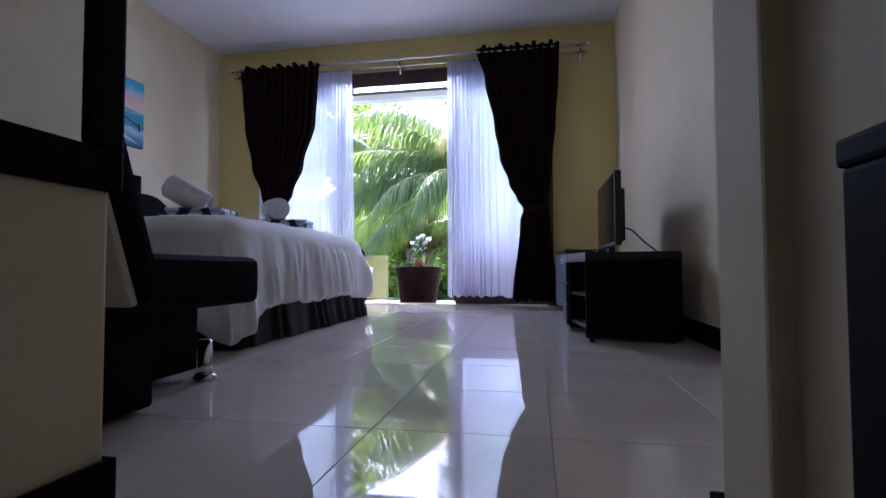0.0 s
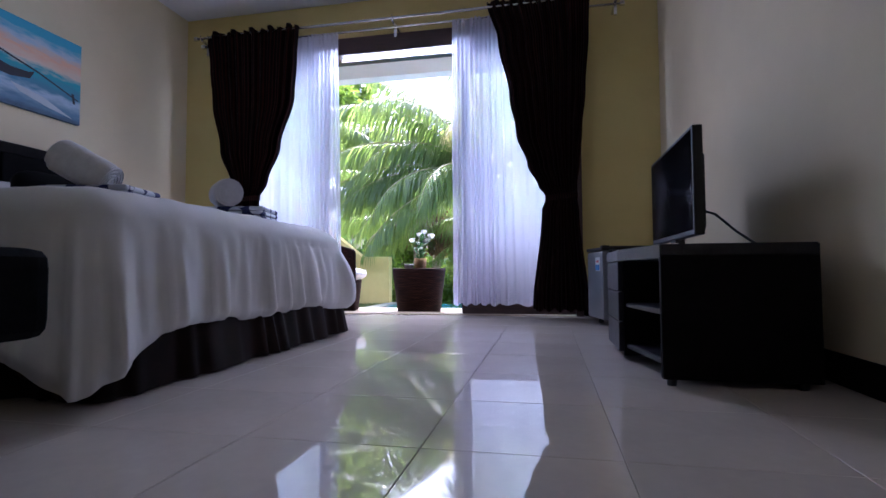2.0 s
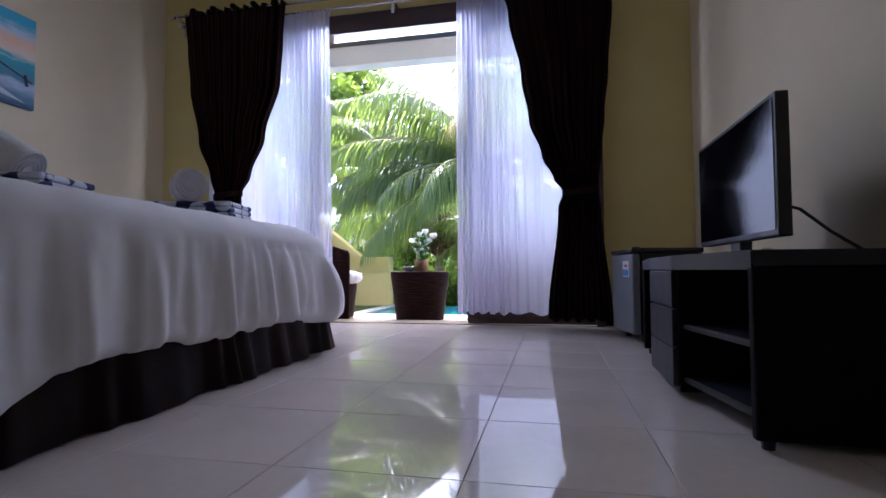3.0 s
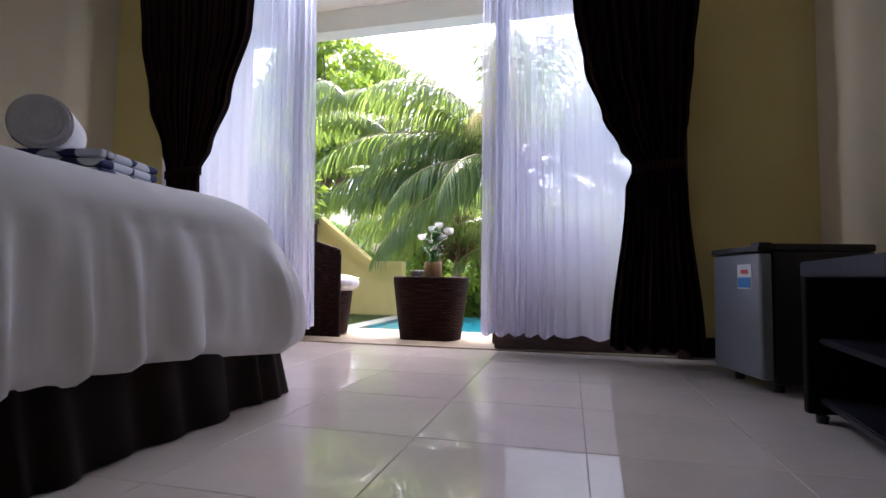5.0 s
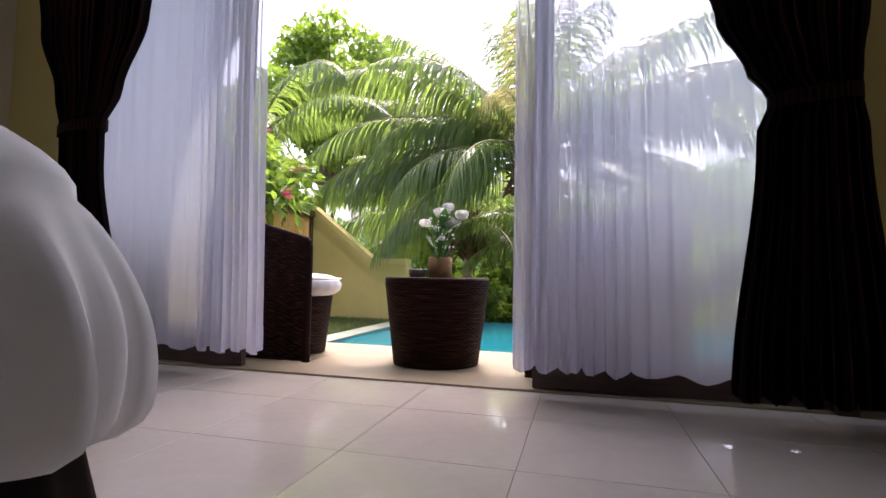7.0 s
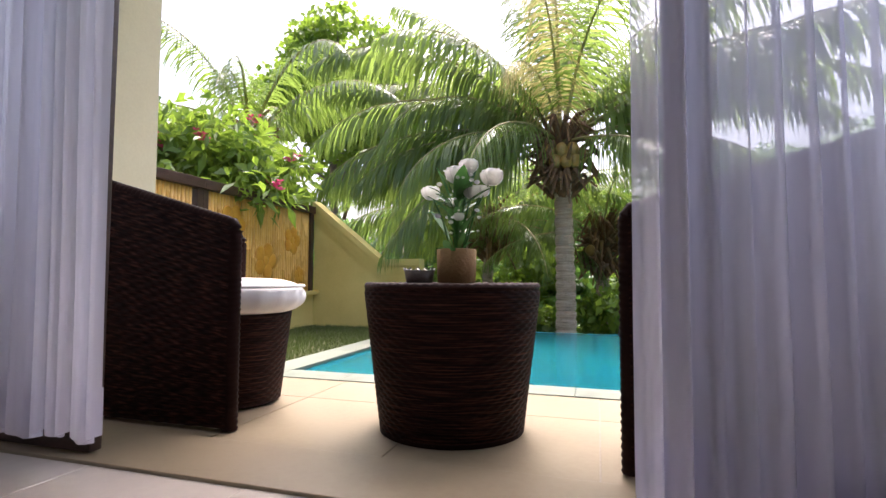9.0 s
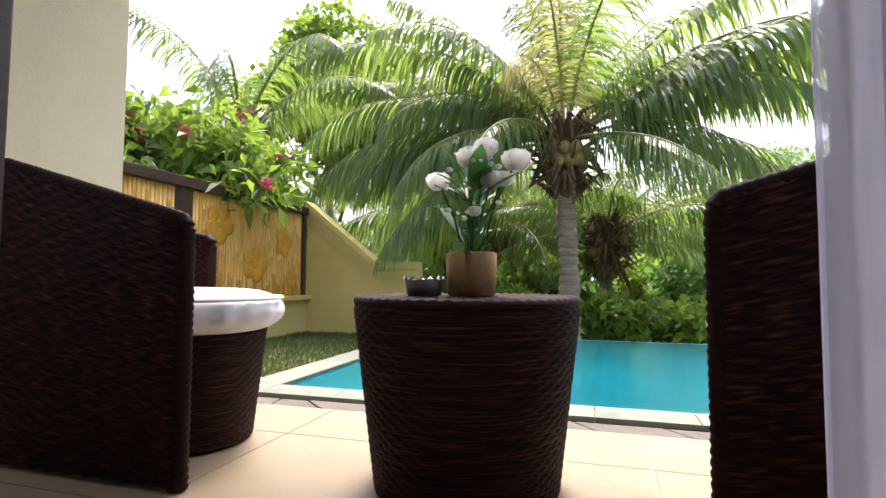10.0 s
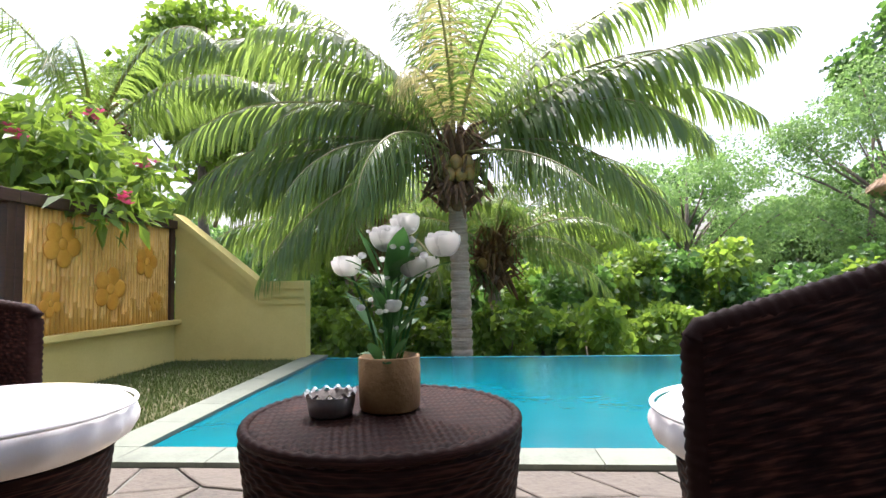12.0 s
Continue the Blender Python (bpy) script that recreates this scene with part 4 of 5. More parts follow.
def bamboo_screen(y0, y1, idx):
    s = thing("bamboo_screen", "golden split bamboo screen in a dark wooden frame", "fence", (FX, (y0 + y1) / 2, 0.22), "bamboo screens on the garden wall")
    for a, b, c, d in ((y0, y0 + 0.08, 0.22, 1.345), (y1 - 0.08, y1, 0.22, 1.345)):
        part("post", box(FX - 0.05, FX + 0.03, a, b, c, d, 0.006), M_DARKWOOD, s)
    part("top_rail", box(FX - 0.08, FX + 0.06, y0, y1, 1.345, 1.45, 0.008), M_DARKWOOD, s)
    rng = random.Random(idx)
    y = y0 + 0.085
    while y < y1 - 0.125:
        r = rng.uniform(0.019, 0.027)
        prof = [(r, 0.0)]
        z = rng.uniform(0.05, 0.3)
        while z < 1.07:
            prof += [(r * 0.98, z - 0.008), (r * 1.16, z), (r * 0.98, z + 0.008)]
            z += rng.uniform(0.2, 0.4)
        prof.append((r, 1.12))
        part("bamboo", lathe(prof, 8, (FX - 0.01, y + r, 0.222)), M_BAMBOO, s, smooth=True)
        y += 2 * r + 0.001
    for fy, cz, size in ((0.22, 1.04, 1.25), (0.50, 0.62, 1.3), (0.76, 0.92, 1.1), (0.17, 0.50, 0.7), (0.84, 0.45, 0.7)):
        cy = y0 + (y1 - y0) * fy
        bm = bmesh.new()
        for j in range(5):
            ang = 2 * math.pi * j / 5 + fy * 5
            ball((FX + 0.018, cy + 0.105 * size * math.cos(ang), cz + 0.105 * size * math.sin(ang)), 0.075 * size, (0.12, 1, 1), bm, 10)
        ball((FX + 0.022, cy, cz), 0.045 * size, (0.2, 1, 1), bm, 8)
        part("painted_flower", bm, M_FLOWERPAINT, s, "painted yellow flower", True)


bamboo_screen(7.16, 9.05, 1)
bamboo_screen(9.051, 11.25, 2)


def garden_wall():
    """Pale wall whose top slopes down to the pool corner, with stepped moulding."""
    y0 = 11.31
    xa, xb, xc = -4.31, -3.21, -2.64
    za, zb = 1.546, 0.672

    def prism(pts, ya, yb):
        bm = bmesh.new()
        f = [bm.verts.new((x, ya, z)) for x, z in pts]
        b = [bm.verts.new((x, yb, z)) for x, z in pts]
        bm.faces.new(f)
        bm.faces.new(b[::-1])
        for i in range(len(pts)):
            j = (i + 1) % len(pts)
            bm.faces.new((f[i], b[i], b[j], f[j]))
        bmesh.ops.recalc_face_normals(bm, faces=bm.faces[:])
        return bm
    w = structure("garden_wall", prism([(xa, -0.7), (xc, -0.7), (xc, zb), (xb, zb), (xa, za)], y0, y0 + 0.18), M_OUTWALL, "pale yellow garden wall with a sloping moulded top")
    for k, (drop, out) in enumerate(((0.0, 0.06), (0.10, 0.04), (0.19, 0.02))):
        h = 0.095
        part("moulding", prism([(xa, za - drop), (xb, zb - drop), (xb, zb - drop - h), (xa, za - drop - h)], y0 - out, y0 - 0.001), M_OUTWALL, w)
        part("moulding", prism([(xb + 0.001, zb - drop), (xc, zb - drop), (xc, zb - drop - h), (xb + 0.001, zb - drop - h)], y0 - out, y0 - 0.001), M_OUTWALL, w)


garden_wall()


# ---- rattan furniture ----
def woven(fn, normal, nu, nv, strands_u, strands_v, amp, loop=False):
    """A woven skin over the sheet fn: strands pass over and under the stakes."""
    def out(u, v):
        p, n = fn(u, v), normal(u, v)
        s = math.sin(math.pi * u * strands_u) * math.cos(math.pi * v * strands_v)
        return p + n * amp * (s + 0.6 * abs(math.sin(math.pi * v * strands_v)))
    return grid_bm(out, nu, nv, loop)


def rattan_table():
    c, h = (-0.69, 6.11), 0.41
    t = thing("rattan_table", "round tapered dark brown woven rattan table", "table", (c[0], c[1], ZT))

    def rad(v):
        r = 0.205 + 0.05 * v
        return r - (0.012 * ((v - 0.94) / 0.06) ** 2 if v > 0.94 else 0)
    part("side", woven(lambda u, v: Vector((c[0] + rad(v) * math.cos(2 * math.pi * u), c[1] + rad(v) * math.sin(2 * math.pi * u), ZT + 0.008 + (h - 0.012) * v)),
                       lambda u, v: Vector((math.cos(2 * math.pi * u), math.sin(2 * math.pi * u), 0)), 288, 156, 72, 39, 0.0022, True), M_RATTAN, t, smooth=True)

    def top(u, v):
        # strips laid straight across the round top
        x, y = (u - 0.5) * 2, (v - 0.5) * 2
        k = max(abs(x), abs(y)) / max(1e-6, math.hypot(x, y))
        rx, ry = x * k * 0.247, y * k * 0.247
        r = math.hypot(rx, ry)
        z = ZT + h + 0.003 * abs(math.sin(rx * math.pi / 0.0125)) + 0.0008 * math.sin(ry * 260) - (0.010 * max(0, (r - 0.225) / 0.022) ** 2)
        return Vector((c[0] + rx * math.cos(0.25) - ry * math.sin(0.25), c[1] + rx * math.sin(0.25) + ry * math.cos(0.25), z))
    part("tabletop", grid_bm(top, 150, 90), M_RATTAN, t, "rattan strips laid across the top", True)
    part("rim", grid_bm(lambda u, v: Vector((c[0] + (0.245 + 0.010 * math.cos(2 * math.pi * v)) * math.cos(2 * math.pi * u), c[1] + (0.245 + 0.010 * math.cos(2 * math.pi * v)) * math.sin(2 * math.pi * u),
                                             ZT + h - 0.006 + (0.010 + 0.002 * math.sin(2 * math.pi * u * 60 + v * 6)) * math.sin(2 * math.pi * v))), 240, 10, True), M_RATTAN, t, smooth=True)
    part("base_ring", lathe([(0.19, 0), (0.206, 0.0), (0.208, 0.012), (0.19, 0.012)], 48, (c[0], c[1], ZT)), M_RATTAN, t)


rattan_table()


def rattan_chair(side, label):
    """Side -1 stands on the bed's side of the table and faces it; side 1 is its mirror image."""
    mid = -0.74
    ch = thing("rattan_chair", label, "armchair", (mid + side * 0.75, 6.15, ZT), "rattan chairs by the table")

    def X(d):
        return mid + side * d

    def arm(y, d0, d1, z0, z1, thick, name):
        """A woven side panel from its front at d0 (top z0) to its rear at d1 (top z1)."""
        skins = bmesh.new()
        for sy in (-1, 1):
            def fn(u, v, sy=sy):
                d = d0 + (d1 - d0) * u
                top = z0 + (z1 - z0) * u
                return Vector((X(d), y + sy * thick / 2, ZT + 0.012 + (top - ZT - 0.012) * v))
            nu, nv, su, sv = 84, 140, 21, 50
            def out(u, v, fn=fn, sy=sy):
                s = math.sin(math.pi * u * su) * math.cos(math.pi * v * sv) + 0.6 * abs(math.sin(math.pi * v * sv))
                return fn(u, v) + Vector((0, sy * 0.0022 * s, 0))
            grid_bm(out, nu, nv, bm=skins)
        part(name, skins, M_RATTAN, ch, smooth=True)
        # rounded woven edge, front and top
        pts = [(X(d0), y, ZT + 0.005), (X(d0), y, z0 - 0.012), (X(d0 + 0.012 * (1 if d1 > d0 else -1)), y, z0 + 0.001), (X(d1), y, z1)]
        bm = bmesh.new()
        path = []
        for a, b in zip(pts, pts[1:]):
            n = max(2, int((Vector(b) - Vector(a)).length / 0.006))
            path += [tuple(Vector(a).lerp(Vector(b), k / n)) for k in range(n)]
        tube(path, [thick / 2 * (1.03 + 0.09 * math.sin(k * 2.2)) for k in range(len(path))], 10, bm)
        part("edge_binding", bm, M_RATTAN, ch, smooth=True)
    arm(5.875, 0.525, 1.10, 0.558, 0.72, 0.04, "arm")
    arm(6.46, 0.97, 1.16, 0.57, 0.60, 0.04, "arm")

    def back(u, v):
        y = 5.90 + 0.53 * u
        return Vector((X(1.10 + 0.06 * math.sin(math.pi * u) + 0.03 * u), y, ZT + 0.012 + (0.60 - ZT + 0.02 * math.sin(math.pi * u)) * v))
    bm = bmesh.new()
    for k in (-1, 1):
        grid_bm(lambda u, v, k=k: back(u, v) + Vector((k * (0.024 + 0.0022 * (math.sin(math.pi * u * 19) * math.cos(math.pi * v * 60) + abs(math.sin(math.pi * v * 60)))), 0, 0)), 60, 120, bm=bm)
    part("backrest", bm, M_RATTAN, ch, smooth=True)
    part("back_binding", tube([back(k / 20, 1.0) for k in range(21)], 0.027, 10), M_RATTAN, ch, smooth=True)
    # round woven seat base under the cushion
    cx, cy = X(0.81 if side < 0 else 0.85), 6.17

    def base(u, v):
        a = 2 * math.pi * u
        r = 0.185 + 0.03 * v
        return Vector((cx + r * 1.12 * math.cos(a), cy + r * math.sin(a), ZT + 0.008 + 0.295 * v))
    part("seat_base", woven(base, lambda u, v: Vector((math.cos(2 * math.pi * u), math.sin(2 * math.pi * u), 0)), 240, 100, 60, 27, 0.0022, True), M_RATTAN, ch, smooth=True)
    part("seat_board", lathe([(0.2, 0), (0.235, 0), (0.235, 0.012), (0.2, 0.012)], 40, (cx, cy, ZT + 0.295)), M_RATTAN, ch)
    # cushion
    def cush(u, v):
        a, c = 2 * math.pi * u, (v - 0.5) * math.pi
        e = max(0.0, math.cos(c)) ** 0.35
        q = 1 + 0.012 * noise.noise(Vector((math.cos(a) * 2, math.sin(a) * 2, side)))
        puck = 0.004 * math.sin(a * 23) * (1 if 0.3 < v < 0.7 else 0)
        z = 0.062 * math.sin(c) * (1 + 0.1 * (1 - e))
        return Vector((cx + (0.285 * q + puck) * e * math.cos(a), cy + (0.27 * q + puck) * e * math.sin(a), 0.341 + z))
    pad = part("cushion", grid_bm(cush, 96, 20, True), M_SHEET, ch, "thick white seat cushion with piping", True)
    part("piping", grid_bm(lambda u, v: Vector((cx + (0.281 + 0.005 * math.cos(6.283 * v)) * math.cos(6.283 * u), cy + (0.266 + 0.005 * math.cos(6.283 * v)) * math.sin(6.283 * u), 0.378 + 0.005 * math.sin(6.283 * v))), 80, 8, True), M_SHEET, pad, smooth=True)


rattan_chair(-1, "dark woven rattan armchair with a white cushion, beside the garden wall")
rattan_chair(1, "dark woven rattan armchair with a white cushion, on the open side")


def flower_pot():
    c = (-0.682, 6.13)
    z0 = ZT + 0.414
    f = thing("flower_pot", "straw-wrapped pot of white artificial roses on the table", "flower pot", (c[0], c[1], z0))
    part("pot", lathe([(0.052, 0), (0.056, 0.004), (0.058, 0.05), (0.059, 0.098), (0.054, 0.1), (0.053, 0.06)], 40, (c[0], c[1], z0), wobble=lambda a, z: 0.0008 * math.sin(a * 30 + z * 700)), M_POT, f, smooth=True)
    part("soil", lathe([(0.05, 0.06), (0.051, 0.078), (0.01, 0.084)], 24, (c[0], c[1], z0)), M_SOIL, f)
    rng = random.Random(4)
    heads = [(0.0, 0.0, 0.375, 0.038), (0.03, 0.03, 0.41, 0.032), (0.107, 0.0, 0.36, 0.037), (-0.082, 0.0, 0.315, 0.031), (0.05, -0.01, 0.31, 0.030), (0.075, 0.01, 0.315, 0.026), (-0.02, 0.01, 0.28, 0.020), (0.012, -0.02, 0.225, 0.018)]
    for dx, dy, dz, r in heads:
        dz = dz * 0.87
        top = Vector((c[0] + dx, c[1] + dy, z0 + dz))
        stem = part("stem", tube([(c[0] + dx * 0.15, c[1] + dy * 0.15, z0 + 0.07), (c[0] + dx * 0.5, c[1] + dy * 0.5, z0 + 0.07 + (dz - 0.07) * 0.55), tuple(top)], 0.0028, 6), M_STEM, f, "green wire stem")
        bm = bmesh.new()
        ball(tuple(top), r * 0.45, (1, 1, 1.05), bm, 12, 0.2)
        for k in range(13):
            ang, tier = k * 2.4, 0.35 + 0.65 * k / 12
            def petal(u, v, ang=ang, tier=tier):
                a = ang + (u - 0.5) * 1.9 * (1 - 0.35 * v)
                el = -1.1 + v * (2.1 - 0.8 * tier)
                d = r * (0.74 + 0.26 * tier * v + 0.03 * math.sin(u * 7 + ang))
                return top + Vector((d * math.cos(a) * math.cos(el), d * math.sin(a) * math.cos(el), d * math.sin(el) * 1.05))
            grid_bm(petal, 6, 6, bm=bm, uv=False)
        part("rose", bm, M_PETAL, stem, "white cloth rose", True)
    bm, bl = bmesh.new(), bmesh.new()
    for k in range(46):
        a, d, z = rng.uniform(0, 6.28), rng.uniform(0.01, 0.10), rng.uniform(0.14, 0.34)
        ball((c[0] + d * math.cos(a), c[1] + d * math.sin(a), z0 + z), rng.uniform(0.004, 0.009), (1, 1, 0.7), bl, 6)
    part("filler_blossom", bl, M_PETAL, f, "tiny white filler blossoms", True)
    for k in range(46):
        a, l = rng.uniform(0, 6.28), rng.uniform(0.06, 0.15)
        z, d = rng.uniform(0.07, 0.26), rng.uniform(0.0, 0.025)
        w = rng.uniform(0.004, 0.009) if k % 4 else rng.uniform(0.018, 0.026)
        up = rng.uniform(0.5, 1.4)
        p = Vector((c[0] + d * math.cos(a), c[1] + d * math.sin(a), z0 + z))
        dirv = Vector((math.cos(a) * math.cos(up), math.sin(a) * math.cos(up), math.sin(up)))
        side = dirv.cross(Vector((0, 0, 1))).normalized()
        def blade(u, v, p=p, dirv=dirv, side=side, l=l, w=w):
            return p + dirv * l * v + side * (u - 0.5) * 2 * w * math.sin(math.pi * min(1, v * 0.97 + 0.03)) + Vector((0, 0, -0.03 * v * v + 0.004 * abs(u - 0.5)))
        grid_bm(blade, 2, 5, bm=bm, uv=False)
    part("foliage", bm, M_STEM, f, "narrow green artificial leaves", True)


flower_pot()


def ashtray():
    c, z0 = (-0.783, 6.085), ZT + 0.414
    a = thing("ashtray", "small tarnished tin dish with a crimped rim", "ashtray", (c[0], c[1], z0))
    part("bowl", lathe([(0.036, 0), (0.039, 0.002), (0.045, 0.036), (0.042, 0.037), (0.036, 0.008), (0.005, 0.006)], 40, (c[0], c[1], z0)), M_TIN, a, smooth=True)
    part("rim", grid_bm(lambda u, v: Vector((c[0] + (0.0415 + 0.006 * v) * math.cos(6.2832 * u), c[1] + (0.0415 + 0.006 * v) * math.sin(6.2832 * u), z0 + 0.037 + 0.004 * math.sin(6.2832 * u * 13) + 0.004 * v)), 104, 2, True), M_TINRIM, a, "pale crimped rim", True)


ashtray()


# ---- palms ----
def frond(crown, azim, length, rise, droop, leaf_l, rng, twist=0.0, pairs=58):
    """One coconut frond: verts and faces of its stalk and leaflets."""
    verts, faces = [], []
    d0 = Vector((math.cos(azim), math.sin(azim), 0))
    pts = []
    n = 30
    pos, pitch = Vector(crown), rise
    for k in range(n + 1):
        pts.append(pos.copy())
        pos = pos + (d0 * math.cos(pitch) + Vector((0, 0, math.sin(pitch)))) * (length / n)
        pitch -= droop / n * (0.4 + 1.2 * k / n)
    sideh = d0.cross(Vector((0, 0, 1)))
    # stalk
    stalk_v, stalk_f = [], []
    for k, p in enumerate(pts):
        r = 0.034 * (1 - k / n) ** 0.8 * (length / 3.5) + 0.004
        for s in range(5):
            a = 2 * math.pi * s / 5
            stalk_v.append(p + sideh * r * math.cos(a) + Vector((0, 0, r * 0.7 * math.sin(a))))
    for k in range(n):
        for s in range(5):
            t = (s + 1) % 5
            stalk_f.append((k * 5 + s, k * 5 + t, k * 5 + 5 + t, k * 5 + 5 + s))
    for i in range(pairs):
        f = 0.16 + 0.84 * (i / (pairs - 1)) ** 0.95
        g = min(n - 1e-3, f * n)
        k = int(g)
        p = pts[k].lerp(pts[k + 1], g - k)
        tang = (pts[k + 1] - pts[k]).normalized()
        nrm = sideh.cross(tang).normalized()
        ll = leaf_l * (0.45 + 0.55 * math.sin(math.pi * min(1, 0.18 + 0.80 * f))) * rng.uniform(0.82, 1.08)
        if f > 0.9:
            ll *= 1 - (f - 0.9) * 3.5
        for s in (-1, 1):
            if rng.random() < 0.05:
                continue
            out = (sideh * s * math.cos(0.35) + tang * (0.55 + 0.5 * f) + nrm * (0.16 + twist * s) + Vector((rng.gauss(0, .06), rng.gauss(0, .06), rng.gauss(0, .06)))).normalized()
            w = 0.0145 * (length / 3.5) * rng.uniform(0.75, 1.2)
            sag = rng.uniform(0.6, 1.35)
            q, dirv = p.copy(), out
            b = len(verts)
            steps = 4
            for j in range(steps + 1):
                wd = w * (1.0 if j in (1, 2) else 0.75 if j in (0, 3) else 0.08)
                wv = tang * wd
                verts.append(q - wv)
                verts.append(q + wv)
                dirv = (dirv + Vector((0, 0, -0.64 * sag))).normalized()
                q = q + dirv * (ll / steps)
            for j in range(steps):
                faces.append((b + 2 * j, b + 2 * j + 1, b + 2 * j + 3, b + 2 * j + 2))
    return verts, faces, stalk_v, stalk_f, pts


def palm(name, base, crown, r0, fronds, label, leafmat, leaf_l=0.85, nuts=6, seed=1):
    p = thing(name, label, "palm tree", base)
    rng = random.Random(seed)
    base, crown = Vector(base), Vector(crown)
    n = 90
    bm = bmesh.new()
    rings = []
    for k in range(n + 1):
        f = k / n
        c = base.lerp(crown, f) + Vector((0.10 * math.sin(f * 2.4), 0, 0)) * (1 - f) * 0.6
        notch = 0.10 * (((f * 26) % 1.0) < 0.3) - 0.04 * ((f * 26) % 1.0)
        r = r0 * (1.18 - 0.30 * f) * (1 - notch)
        rings.append([bm.verts.new(c + Vector((r * math.cos(2 * math.pi * s / 18), r * math.sin(2 * math.pi * s / 18), 0.01 * math.sin(s * 3 + k)))) for s in range(18)])
    for a, b in zip(rings, rings[1:]):
        for s in range(18):
            bm.faces.new((a[s], a[(s + 1) % 18], b[(s + 1) % 18], b[s]))
    bm.faces.new(rings[-1])
    part("trunk", bm, M_TRUNK, p, "ringed grey-brown palm trunk")
    # fibrous crown base
    bm = bmesh.new()
    for k in range(110):
        a = rng.uniform(0, 6.28)
        r = r0 * 1.3
        q = crown + Vector((r * 0.7 * math.cos(a), r * 0.7 * math.sin(a), rng.uniform(-0.85, 0.25)))
        tube([tuple(q), tuple(q + Vector((0.22 * math.cos(a), 0.22 * math.sin(a), 0.20))), tuple(q + Vector((0.46 * math.cos(a), 0.46 * math.sin(a), rng.uniform(-0.3, 0.5))))], [0.055, 0.04, 0.012], 6, bm)
    part("crown_fibre", bm, M_FIBRE, p, "brown dry leaf bases and fibre")
    for az, ln, rise, droop, kind in fronds:
        az, rise, droop, ln = az + rng.uniform(-14, 14), rise + rng.uniform(-11, 9), droop + rng.uniform(-24, 8), ln * rng.uniform(0.86, 1.06)
        v, f, sv, sf, pts = frond(crown + Vector((0.1 * math.cos(radians(az)), 0.1 * math.sin(radians(az)), 0.05)), radians(az), ln, radians(rise), radians(droop), leaf_l * (0.8 if kind else 1), rng, pairs=int(23 * ln))
        st = pydata("frond", sv, sf, M_RACHIS, True)
        st.parent = p
        st.matrix_parent_inverse = p.matrix_basis.inverted()
        lf = pydata("foliage", v, f, M_PALMDRY if kind else leafmat)
        lf.parent = st
    for k in range(nuts):
        a = rng.uniform(math.pi, 2 * math.pi)
        part("coconut", ball(crown + Vector((0.34 * math.cos(a), 0.30 * math.sin(a), rng.uniform(-0.40, -0.05))), 0.10, (1, 1, 1.2), None, 12, 0.1), M_NUT, p, smooth=True)
    return p


# directions: 180 to the fence side, 0 to the open side, 270 to the terrace
MAIN = [(183, 4.6, 40, 105, 0), (200, 4.4, 18, 85, 0), (172, 4.6, 58, 105, 0), (190, 3.6, 4, 60, 0), (150, 4.4, 45, 100, 0), (215, 3.8, 30, 110, 0), (228, 3.4, 62, 120, 0),
        (120, 4.4, 66, 80, 0), (95, 4.4, 80, 60, 0), (65, 4.4, 72, 80, 0), (40, 4.4, 55, 90, 0), (15, 4.6, 44, 85, 0), (-4, 4.4, 32, 75, 0), (-20, 4.6, 48, 95, 0), (-38, 3.6, 22, 90, 0),
        (255, 3.0, 78, 130, 1), (242, 2.6, 70, 165, 1), (300, 3.4, 70, 100, 0), (275, 3.2, 82, 80, 0), (140, 3.8, 12, 80, 0), (20, 3.8, 8, 80, 0), (320, 3.4, 10, 95, 0), (205, 3.2, 66, 60, 0),
        (180, 4.2, -2, 70, 0), (0, 3.8, -4, 65, 0), (160, 4.6, 68, 90, 0), (25, 4.6, 66, 85, 0), (230, 3.6, 8, 85, 0), (310, 3.4, -6, 70, 0), (110, 4.6, 84, 50, 0), (75, 4.6, 86, 45, 0), (195, 4.6, 52, 80, 0), (-10, 4.6, 58, 70, 0),
        (188, 4.4, 12, 45, 0), (210, 4.0, 6, 65, 0), (176, 4.6, 28, 60, 0), (-12, 5.0, 24, 45, 0), (240, 3.2, 20, 110, 0), (222, 3.4, -10, 70, 0), (165, 4.2, -8, 60, 0)]
palm("coconut_palm", (-0.80, 13.0, -1.3), (-0.83, 13.0, 2.55), 0.145, MAIN, "tall green coconut palm with hanging fronds behind the pool", M_PALM, 1.0, 7, 11)
SECOND = [(200, 3.0, 42, 110, 0), (175, 2.9, 25, 100, 0), (150, 3.0, 60, 100, 0), (110, 3.0, 70, 90, 0), (60, 3.0, 66, 95, 0), (25, 3.4, 48, 105, 0), (2, 3.4, 34, 105, 0), (-18, 3.2, 20, 95, 0),
          (-35, 2.8, 52, 120, 0), (240, 2.6, 55, 120, 0), (290, 2.6, 60, 120, 0), (12, 2.8, 4, 80, 0), (190, 2.6, 2, 80, 0), (330, 2.4, 8, 80, 0), (40, 3.0, 20, 95, 0)]
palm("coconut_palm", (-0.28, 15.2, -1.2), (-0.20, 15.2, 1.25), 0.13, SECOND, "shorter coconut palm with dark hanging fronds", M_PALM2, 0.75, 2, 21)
THIRD = [(-8, 4.4, 26, 85, 0), (-25, 4.2, 40, 95, 0), (10, 4.2, 46, 90, 0), (-45, 3.6, 30, 95, 0), (60, 3.8, 60, 90, 0), (120, 3.6, 60, 90, 0), (200, 3.6, 40, 95, 0), (250, 3.4, 60, 100, 0), (300, 3.6, 40, 100, 0)]
